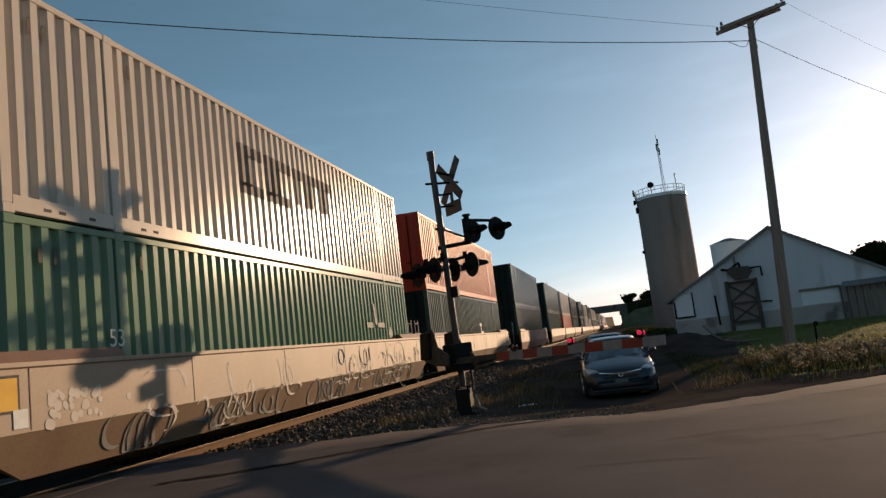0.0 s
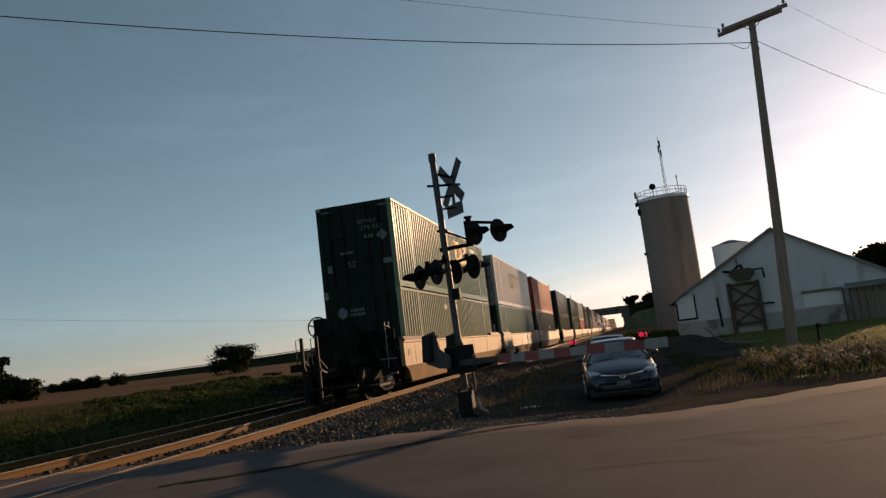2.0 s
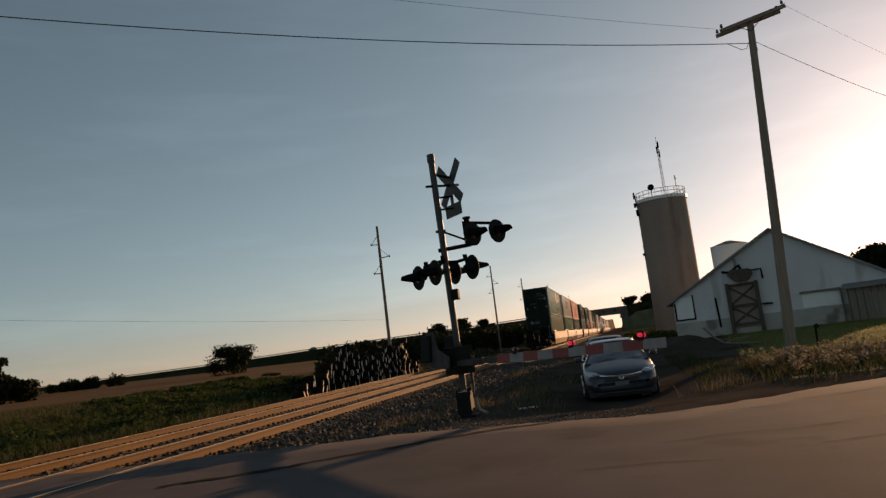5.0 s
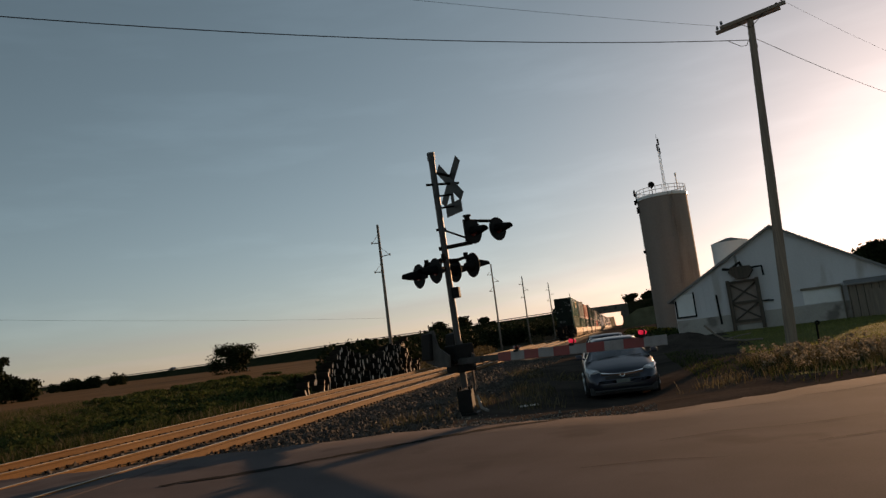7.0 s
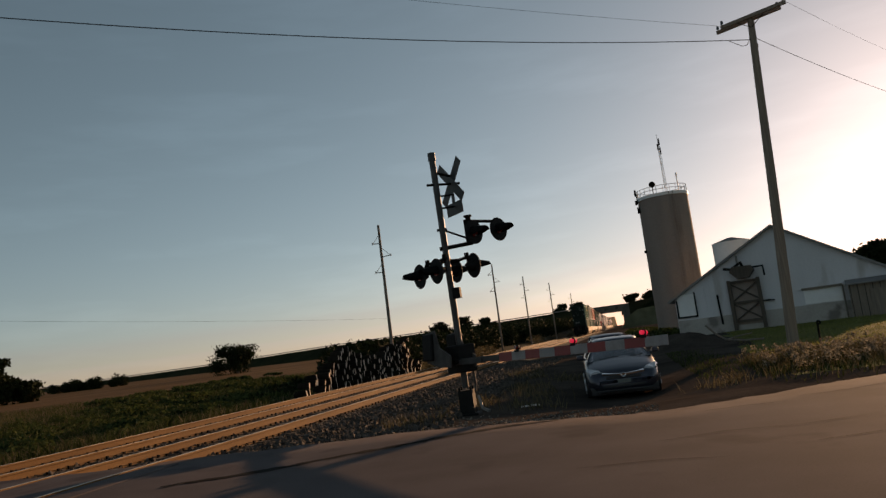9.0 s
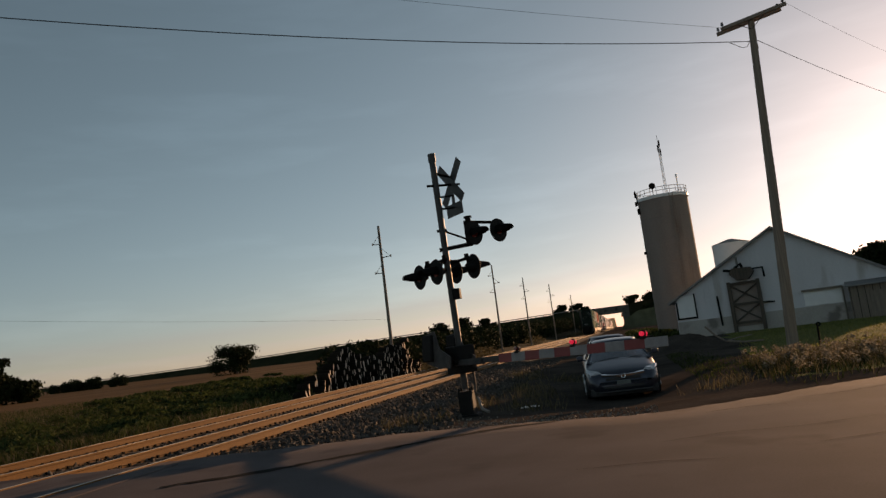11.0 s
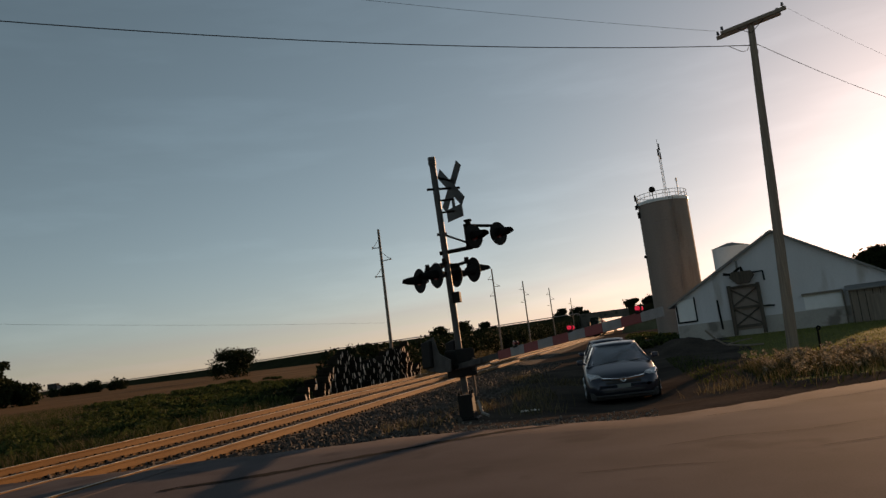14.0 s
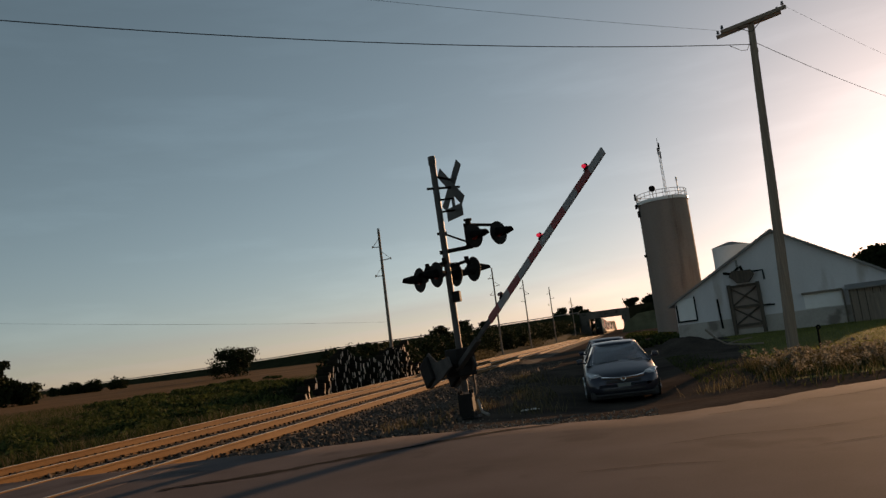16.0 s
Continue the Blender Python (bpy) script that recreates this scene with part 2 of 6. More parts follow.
# ---- mesh helpers ----
def part(name, bm, material, parent=None, label="", smooth=False):
    me = bpy.data.meshes.new(name)
    if smooth:
        for f in bm.faces:
            f.smooth = True
    bm.to_mesh(me)
    bm.free()
    me.materials.append(material)
    ob = new(name, me)
    ob.parent = parent
    return tagged(ob, label)


def share(name, ob, m, parent, material=None):
    """Another piece on the same mesh."""
    o = new(name, ob.data)
    o.parent, o.matrix_basis = parent, m
    if material:
        o.material_slots[0].link = "OBJECT"
        o.material_slots[0].material = material
    return o


def thing(name, m, label, category, group="", kind=""):
    e = new(name)
    e.empty_display_size = 0.2
    e.matrix_world = m
    return tagged(e, label, category, group, kind)


def box(bm, x0, x1, y0, y1, z0, z1, bevel=0.0, m=None):
    r = bmesh.ops.create_cube(bm, size=1.0, matrix=Matrix.Translation(((x0 + x1) / 2, (y0 + y1) / 2, (z0 + z1) / 2)) @ Matrix.Diagonal((x1 - x0, y1 - y0, z1 - z0, 1)))
    vs = r["verts"]
    if bevel:
        es = list({e for v in vs for e in v.link_edges})
        vs = list({v for f in bmesh.ops.bevel(bm, geom=es, offset=bevel, segments=2, affect="EDGES", profile=0.5)["faces"] for v in f.verts} | {v for v in vs if v.is_valid})
    if m is not None:
        bmesh.ops.transform(bm, matrix=m, verts=[v for v in vs if v.is_valid])
    return bm


def rod(bm, p, q, r, r2=None, seg=10, caps=True):
    p, q = Vector(p), Vector(q)
    d = q - p
    m = Matrix.Translation((p + q) / 2) @ d.to_track_quat("Z", "Y").to_matrix().to_4x4()
    bmesh.ops.create_cone(bm, cap_ends=caps, segments=seg, radius1=r, radius2=r if r2 is None else r2, depth=d.length, matrix=m)
    return bm


def path_rod(bm, pts, r, seg=6):
    pts = [Vector(p) for p in pts]
    rings = []
    for i, p in enumerate(pts):
        d = (pts[min(i + 1, len(pts) - 1)] - pts[max(i - 1, 0)]).normalized()
        side = d.cross(Vector((0.37, 0.21, 0.9)) if abs(d.z) < 0.9 else Vector((1, 0.1, 0))).normalized()
        up = side.cross(d)
        rings.append([p + side * r * math.cos(a) + up * r * math.sin(a) for a in (2 * math.pi * k / seg for k in range(seg))])
    return loft(bm, rings)


def ring(bm, centre, normal, R, r, seg=28, sides=6):
    q = Vector(normal).to_track_quat("Z", "Y").to_matrix()
    c = Vector(centre)
    vs = [[bm.verts.new(c + q @ Vector(((R + r * math.cos(b)) * math.cos(a), (R + r * math.cos(b)) * math.sin(a), r * math.sin(b))))
           for b in (2 * math.pi * j / sides for j in range(sides))] for a in (2 * math.pi * i / seg for i in range(seg))]
    for i in range(seg):
        for j in range(sides):
            bm.faces.new((vs[i][j], vs[(i + 1) % seg][j], vs[(i + 1) % seg][(j + 1) % sides], vs[i][(j + 1) % sides]))
    return bm


def prism(bm, poly, axis, a, b):
    """poly: points in the plane across the axis ('x': (y, z), 'y': (x, z), 'z': (x, y)), run from a to b."""
    def at(p, s):
        return {"x": (s, p[0], p[1]), "y": (p[0], s, p[1]), "z": (p[0], p[1], s)}[axis]
    lo, hi = [bm.verts.new(at(p, a)) for p in poly], [bm.verts.new(at(p, b)) for p in poly]
    n = len(poly)
    fs = [bm.faces.new(lo), bm.faces.new(hi[::-1])]
    for i in range(n):
        fs.append(bm.faces.new((lo[i], hi[i], hi[(i + 1) % n], lo[(i + 1) % n])))
    bmesh.ops.recalc_face_normals(bm, faces=fs)
    return bm


def loft(bm, rings, closed=True, caps=True):
    vs = [[bm.verts.new(p) for p in r] for r in rings]
    n = len(vs[0])
    fs = []
    for a, b in zip(vs, vs[1:]):
        for i in range(n if closed else n - 1):
            fs.append(bm.faces.new((a[i], a[(i + 1) % n], b[(i + 1) % n], b[i])))
    if caps and closed:
        fs += [bm.faces.new(vs[0]), bm.faces.new(vs[-1][::-1])]
    bmesh.ops.recalc_face_normals(bm, faces=fs)
    return bm


def raw(name, verts, faces, material, parent=None, label="", category="", kind=""):
    me = bpy.data.meshes.new(name)
    me.from_pydata([tuple(v) for v in verts], [], [tuple(f) for f in faces])
    me.materials.append(material)
    ob = new(name, me)
    ob.parent = parent
    return tagged(ob, label, category, kind=kind)


def leaf_cloud(points, size, rng, flat=0.0):
    """Verts and faces of one small bent leaf at each point, turned at random."""
    k = len(points)
    a = rng.normal(size=(k, 3))
    a[:, 2] *= 1 - flat
    a /= np.linalg.norm(a, axis=1)[:, None]
    b = np.cross(a, rng.normal(size=(k, 3)))
    b /= np.linalg.norm(b, axis=1)[:, None]
    s = size * rng.uniform(0.6, 1.4, (k, 1))
    v = np.stack([points - a * s, points + b * s * 0.55, points + a * s, points - b * s * 0.55], 1).reshape(-1, 3)
    f = np.arange(4 * k).reshape(-1, 4)
    return v, f


def blob_points(n, centre, radii, rng, shell=0.45):
    p = rng.normal(size=(n, 3))
    p /= np.linalg.norm(p, axis=1)[:, None]
    p *= (rng.uniform(0, 1, (n, 1)) ** shell)
    return p * np.array(radii) + np.array(centre)


def blades(roots, height, width, lean, rng):
    """Grass: a thin two-part blade from each root."""
    k = len(roots)
    a = rng.uniform(0, 2 * np.pi, k)
    side = np.stack([np.cos(a), np.sin(a), 0 * a], 1) * width * rng.uniform(0.6, 1.4, (k, 1))
    h = (height * rng.uniform(0.45, 1.25, k))[:, None]
    tilt = rng.normal(size=(k, 3)) * [lean, lean, 0]
    mid = roots + [0, 0, 0.55] * h + tilt * h * 0.35
    top = roots + [0, 0, 1.0] * h + tilt * h
    v = np.stack([roots - side, roots + side, mid + side * 0.7, top, mid - side * 0.7], 1).reshape(-1, 3)
    f = np.arange(5 * k).reshape(-1, 5)
    return v, f


# ---- ground ----
XC, XC2 = -7.85, -11.05  # the middles of the two tracks


def sstep(a, b, v):
    t = min(1.0, max(0.0, (v - a) / (b - a)))
    return t * t * (3 - 2 * t)


def ground_z(x, y):
    r = math.hypot(x, y)
    z = -0.30
    z -= 0.28 * math.exp(-((x + 0.1) / 2.0) ** 2) * sstep(13.3, 17.0, y) * (1 - sstep(20, 60, y))  # worn lane
    left = sstep(13.8, 19, -x)
    z += left * (-0.55 + 0.0125 * max(0.0, r - 45))
    z += 0.12 * sstep(3, 7, x) * sstep(18, 26, y)
    z -= 0.36 * math.exp(-((x - 6.3) / 3.2) ** 2 - ((y - 31.5) / 3.8) ** 2)  # hollow round the pole
    if r < 120:
        z += 0.05 * noise.noise((x * 0.35, y * 0.35, 0)) * (0.4 if y < 13.5 and x > -13 else 1.0)
    if y < 13.2 and x > -6.0:
        z = min(z, -0.27)
    return z


def spread(lo, hi, near, far, growth):
    """Grid lines, close together near 0 and wider apart further out."""
    out, s = [0.0], near
    for end in (hi, lo):
        v, s = 0.0, near
        while abs(v) < abs(end):
            s = min(far, s * growth)
            v += math.copysign(s, end)
            out.append(max(min(v, hi), lo))
    return sorted(set(out))


gx, gy = spread(-2500, 2500, 0.45, 200, 1.06), [v + 14 for v in spread(-2500, 2800, 0.45, 200, 1.06)]
gv = [(x, y, ground_z(x, y)) for x in gx for y in gy]
gf, ny = [], len(gy)
for i in range(len(gx) - 1):
    for j in range(ny - 1):
        gf.append((i * ny + j, (i + 1) * ny + j, (i + 1) * ny + j + 1, i * ny + j + 1))
ground = raw("ground", gv, gf, DIRT, label="worn brown dirt and gravel ground beside the railway", category="ground", kind="structure")
for p in ground.data.polygons:
    p.use_smooth = True
for m_ in (SOIL, FIELD, LAWN):
    ground.data.materials.append(m_)
for p in ground.data.polygons:
    x, y, _ = p.center
    wob = 1.5 * noise.noise((x * 0.25, y * 0.25, 3))
    if x < -13.6 and math.hypot(x, y) < 78 + 4 * wob:
        p.material_index = 1
    elif x < -30:
        p.material_index = 2
    elif x < -13.6:
        p.material_index = 1
    elif x > 0.1 * y + 1.6 + wob * 0.5 and y > 17:
        p.material_index = 3

# road: asphalt sheet with a ragged far edge, rising to the crossing
edge = [(-40, 6.5), (-15, 8.6), (-9.2, 9.6), (-7.0, 10.25), (-5.7, 10.8), (-4.9, 11.4), (-3.7, 11.75), (-2.7, 11.75), (-1.3, 11.45), (0.2, 11.05), (1.45, 11.6), (2.85, 12.6), (4.0, 13.1), (8, 14.6), (16, 17.6), (60, 30)]


def edge_y(x):
    for (x0, y0), (x1, y1) in zip(edge, edge[1:]):
        if x0 <= x <= x1:
            return y0 + (y1 - y0) * (x - x0) / (x1 - x0)
    return edge[-1][1]


rv, rf, cols = [], [], []
xs = [-40, -30, -22, -16] + [-14 + 0.15 * i for i in range(134)] + [8, 12, 20, 35, 60]
for x in xs:
    e = edge_y(x) + (0.12 * noise.noise((x * 2.2, 0, 0)) + 0.08 * noise.noise((x * 6, 5, 0)) if -14 < x < 7 else 0)
    top = -0.115 + 0.09 * sstep(4.4, 6.6, -x) * (1 - sstep(12.5, 16, -x))
    cols.append(len(rv))
    for f in (-14, -4, 2, 5, 7, 8.5, 9.5, 10.5):
        y = f + (e - 10.5) * sstep(2, 10.5, f)
        rv.append((x, y, top + 0.012 * noise.noise((x * 0.6, y * 0.6, 1))))
    rv.append((x, e + 0.10, top - 0.07))
    rv.append((x, e + 0.22, top - 0.35))
for a, b in zip(cols, cols[1:]):
    for j in range(9):
        rf.append((a + j, b + j, b + j + 1, a + j + 1))
road = raw("road", rv, rf, ASPHALT, label="cracked grey asphalt road leading over the railway crossing", category="road", kind="structure")
for p in road.data.polygons:
    p.use_smooth = True

# the worn seam along the road's old edge and fine cracks in the asphalt
def road_top(x, y):
    return -0.115 + 0.012 * noise.noise((x * 0.6, y * 0.6, 1)) + 0.09 * sstep(4.4, 6.6, -x) * (1 - sstep(12.5, 16, -x)) + 0.006


def crack(pts, wide, seed):
    """A dark ragged line through the points, tapering at its ends."""
    rr = random.Random(seed)
    line = []
    for (x0, y0), (x1, y1) in zip(pts, pts[1:]):
        n = max(2, int(math.hypot(x1 - x0, y1 - y0) / 0.12))
        line += [(x0 + (x1 - x0) * i / n, y0 + (y1 - y0) * i / n) for i in range(n)]
    bm = bmesh.new()
    prev = None
    for i, (x, y) in enumerate(line):
        f = i / (len(line) - 1)
        w = wide * (0.35 + min(1.0, 6 * f, 6 * (1 - f))) * rr.uniform(0.55, 1.2)
        x, y = x + rr.gauss(0, wide * 0.25), y + rr.gauss(0, wide * 0.25)
        cur = (bm.verts.new((x + w * 0.5, y - w, road_top(x + w * 0.5, y - w))), bm.verts.new((x - w * 0.5, y + w, road_top(x - w * 0.5, y + w))))
        if prev:
            bm.faces.new((prev[0], cur[0], cur[1], prev[1]))
        prev = cur
    return part("road_crack", bm, TAR)


seam = [(-5.6, 8.1), (-4.9, 8.85), (-4.19, 9.49), (-3.29, 10.16), (-2.62, 10.75), (-1.87, 11.2), (-1.0, 11.3)]
tagged(crack(seam, 0.075, 5), "dark worn seam along the road's old edge", "crack", kind="structure")
for i, pts in enumerate((((0.9, 10.6), (1.5, 10.75), (2.1, 10.7)), ((0.2, 8.4), (0.9, 8.7), (1.7, 8.65), (2.6, 8.9)), ((2.2, 11.3), (3.0, 11.5), (4.0, 12.1)), ((-0.6, 7.2), (0.2, 7.3), (0.9, 7.15)), ((1.6, 7.6), (2.3, 7.8), (3.1, 7.75)))):
    tagged(crack(pts, 0.007, 20 + i), "fine dark crack in the road asphalt", "crack", "fine road cracks", "structure")

# gravel spilled along the road's edge and round the signal
def stones(name, n, where, size, seed, label, material=STONE):
    r = np.random.default_rng(seed)
    base = np.array([(1, 1, 1), (1, -1, -1), (-1, 1, -1), (-1, -1, 1), (0.2, 1.1, -0.9), (-1.1, 0.1, 0.8)], float)
    tri = [(0, 4, 1), (0, 2, 4), (4, 2, 1), (0, 1, 3), (0, 3, 5), (0, 5, 2), (2, 5, 3), (1, 2, 3)]
    vs, fs, k = [], [], 0
    while k < n:
        p = where(r)
        if p is None:
            continue
        s = size * r.uniform(0.5, 1.5)
        q = np.linalg.qr(r.normal(size=(3, 3)))[0]
        v = (base * r.uniform(0.6, 1.1, (6, 3)) * s * 0.5) @ q.T + p
        vs.append(v)
        fs += [tuple(i + 6 * k for i in t) for t in tri]
        k += 1
    return raw(name, np.concatenate(vs), fs, material, label=label, category="gravel", kind="stuff")


# ---- tracks ----
bed = []
for y0, y1, n in ((-60, 9.0, 20), (9.0, 60, 120), (60, 700, 60)):
    bed += [y0 + (y1 - y0) * i / n for i in range(n)]
bed.append(700)
prof = [(-14.6, -0.62), (-13.4, -0.24), (-12.0, -0.19), (-9.4, -0.18), (-6.7, -0.18), (-6.0, -0.22), (-5.2, -0.38), (-4.6, -0.5)]
bv, bf = [], []
for i, y in enumerate(bed):
    for x, z in prof:
        w = 0.05 * noise.noise((x * 1.5, y * 1.5, 7))
        cut = -0.16 if y < 10.0 else 0.0  # lies under the crossing
        bv.append((x + w, y, z + w * 0.7 + cut))
    if i:
        a, b = (i - 1) * len(prof), i * len(prof)
        bf += [(a + j, a + j + 1, b + j + 1, b + j) for j in range(len(prof) - 1)]
ballast = raw("ballast_bed", bv, bf, BALLAST, label="grey crushed stone ballast bed under two tracks", category="ballast", kind="structure")


def on_bed(x, y):
    for (x0, z0), (x1, z1) in zip(prof, prof[1:]):
        if x0 <= x <= x1:
            return z0 + (z1 - z0) * (x - x0) / (x1 - x0)
    return ground_z(x, y)


def shoulder(r):
    x, y = r.uniform(-6.6, -3.4), 10.6 + 34 * r.uniform() ** 1.7
    if x > -4.6 and r.uniform() < 0.55:
        return None
    if y < edge_y(x) + 0.15:
        return None
    return np.array((x, y, max(on_bed(x, y), ground_z(x, y)) + 0.02))


def apron(r):
    x = r.uniform(-4.5, 0.4)
    y = edge_y(x) + 0.05 + abs(r.normal()) * 1.1
    return np.array((x, y, ground_z(x, y) + 0.015))


def between(r):
    x, y = r.uniform(-13.2, -6.4), 10.3 + 40 * r.uniform() ** 1.5
    return np.array((x, y, on_bed(x, y) + 0.01))


stones("ballast_stones", 6500, shoulder, 0.085, 1, "loose grey ballast stones on the track shoulder")
stones("gravel", 3800, apron, 0.026, 2, "pale gravel spilled along the road edge", GRAVEL)
stones("track_stones", 3500, between, 0.075, 3, "grey ballast stones between the rails")

RAIL = [(-0.07, -0.17), (0.07, -0.17), (0.07, -0.155), (0.012, -0.135), (0.01, -0.045), (0.036, -0.035), (0.036, -0.004), (-0.036, -0.004), (-0.036, -0.035), (-0.01, -0.045), (-0.012, -0.135), (-0.07, -0.155)]
for xt in (XC, XC2):
    track = thing("railway_track", pose(xt, 0, 0), "rusty steel rails on timber sleepers, worn bright on top", "railway track", "the two tracks", "structure")
    for s in (-0.753, 0.753):
        bm = bmesh.new()
        prism(bm, [(s + px, pz) for px, pz in RAIL], "y", -60, 620)
        rail = part("rail", bm, RUST, track)
        bm = bmesh.new()
        box(bm, s - 0.024, s + 0.026, -60, 620, -0.004, 0.0)
        part("rail_head", bm, RAILTOP, rail, "polished running surface")
        rv, rf = [], []
        for i in range(150):  # spike heads and anchors along the rail's foot
            y0 = 10.45 + 0.265 * i + 0.03 * noise.noise((i, s, 2))
            for e in (-0.075, 0.075):
                k, h = len(rv), -0.13 + 0.025 * noise.noise((i * 1.7, s, e * 30))
                rv += [(s + e + dx, y0 + dy, z) for z in (-0.18, h) for dx, dy in ((-0.02, -0.022), (0.02, -0.022), (0.02, 0.022), (-0.02, 0.022))]
                rf += [(k + 4, k + 5, k + 6, k + 7), (k, k + 1, k + 5, k + 4), (k + 1, k + 2, k + 6, k + 5), (k + 2, k + 3, k + 7, k + 6), (k + 3, k, k + 4, k + 7)]
        raw("rail_spikes", rv, rf, DARK_STEEL, rail, kind="stuff")
    bm = bmesh.new()
    box(bm, -1.3, 1.3, -0.11, 0.11, -0.33, -0.165, 0.012)
    first = part("sleeper", bm, TIE, track)
    first.location.y = 10.6
    for i in range(1, 84):
        o = share("sleeper", first, pose(0.03 * noise.noise((i, xt, 0)), 10.6 + 0.53 * i, 0, 0, 0, 1.2 * noise.noise((i, xt, 4))), track)
    bm = bmesh.new()
    for i in range(84, 420):
        box(bm, -1.3, 1.3, 10.6 + 0.53 * i - 0.11, 10.6 + 0.53 * i + 0.11, -0.33, -0.165)
    tagged(part("far_sleepers", bm, TIE, track), kind="stuff")

# crossing panels between and beside the rails where the road passes
cross = thing("crossing_surface", pose(0, 0, 0), "dark worn crossing panels flush with the rails", "crossing", kind="structure")
for x0, x1 in ((XC - 0.66, XC + 0.66), (XC2 - 0.66, XC2 + 0.66), (XC2 + 0.83, XC - 0.83), (XC + 0.83, XC + 1.35), (XC2 - 1.35, XC2 - 0.83)):
    for i in range(6):
        bm = bmesh.new()
        y1 = 9.85 - 2.45 * i
        box(bm, x0, x1, y1 - 2.43, y1, -0.16, -0.012, 0.012)
        part("crossing_panel", bm, ASPHALT, cross)

# ---- distant railway bridge and its bank ----
bank_line = [(-1500, 420, 9.5), (-900, 400, 9), (-500, 380, 7.2), (-300, 362, 6.6), (-210, 352, 7.0), (-140, 346, 8.4), (-60, 342, 9.2), (-17, 340, 10.0)]
bv, bf = [], []
for i, (x, y, z) in enumerate(bank_line):
    g = ground_z(x, y) - 0.5
    bv += [(x, y - 4 - 2 * (z - g), g), (x, y - 4, z), (x, y + 4, z), (x, y + 4 + 2 * (z - g), g)]
    if i:
        a, b = 4 * i - 4, 4 * i
        bf += [(a + j, b + j, b + j + 1, a + j + 1) for j in range(3)]
bf.append((4 * len(bank_line) - 4, 4 * len(bank_line) - 3, 4 * len(bank_line) - 2, 4 * len(bank_line) - 1))
BANK_GRASS = mat("dark_bank_grass", (0.014, 0.016, 0.007), (0.032, 0.033, 0.014), rough=0.95, spec=0.05, scale=0.12, fine=1.5)
raw("road_embankment", bv, bf, BANK_GRASS, label="long dark grassed road embankment leading to the bridge", category="embankment", kind="structure")
rail_g = thing("guard_rail", pose(0, 0, 0), "pale steel guard rail along the embankment road", "guard rail", kind="structure")
for (x0, y0, z0), (x1, y1, z1) in zip(bank_line[2:], bank_line[3:]):
    p, q = Vector((x0, y0 - 3.6, z0)), Vector((x1, y1 - 3.6, z1))
    part("beam", rod(bmesh.new(), p + Vector((0, 0, 0.55)), q + Vector((0, 0, 0.55)), 0.2, seg=6), PALE_STEEL, rail_g)
    for k in range(12):
        b = p.lerp(q, (k + 0.5) / 12)
        part("post", rod(bmesh.new(), b - Vector((0, 0, 0.2)), b + Vector((0, 0, 0.6)), 0.08, seg=6), PALE_STEEL, rail_g)

OLD_CONCRETE = mat("old_bridge_concrete", (0.1, 0.085, 0.07), (0.17, 0.145, 0.12), rough=0.9, scale=0.3, fine=6, stain=((0.06, 0.05, 0.042), 0.5, 0.56))
BANK_SLOPE = mat("dry_bank_grass", (0.1, 0.1, 0.06), (0.19, 0.18, 0.11), rough=0.95, spec=0.05, scale=0.3, fine=3)
bridge = thing("road_bridge", pose(-5, 340, 0), "concrete road bridge over the railway", "bridge", kind="structure")
bm = bmesh.new()
box(bm, -13, 14, -4.5, 4.5, 7.0, 9.3)
part("deck", bm, OLD_CONCRETE, bridge)
bm = bmesh.new()
box(bm, -13, 14, -4.8, -4.5, 9.0, 10.1)
part("parapet", bm, OLD_CONCRETE, bridge)
for x0, x1 in ((-14.5, -7.9), (6.5, 9.5)):
    bm = bmesh.new()
    prism(bm, [(x0, -0.5), (x1, -0.5), (x1, 7.0), (x0, 7.0)], "y", -4.4, 4.4)
    part("abutment", bm, OLD_CONCRETE, bridge)
bm = bmesh.new()
prism(bm, [(9.5, -0.5), (40, -0.5), (26, 11.5), (9.5, 10.2)], "y", -6, 6)
part("approach_bank", bm, SOIL, bridge)
bm = bmesh.new()
prism(bm, [(5.2, -0.5), (30, -0.5), (26, 7.4), (12.0, 6.2), (7.2, 3.6)], "y", -45, -5)
part("slope", bm, BANK_SLOPE, bridge, "pale dry grass slope")
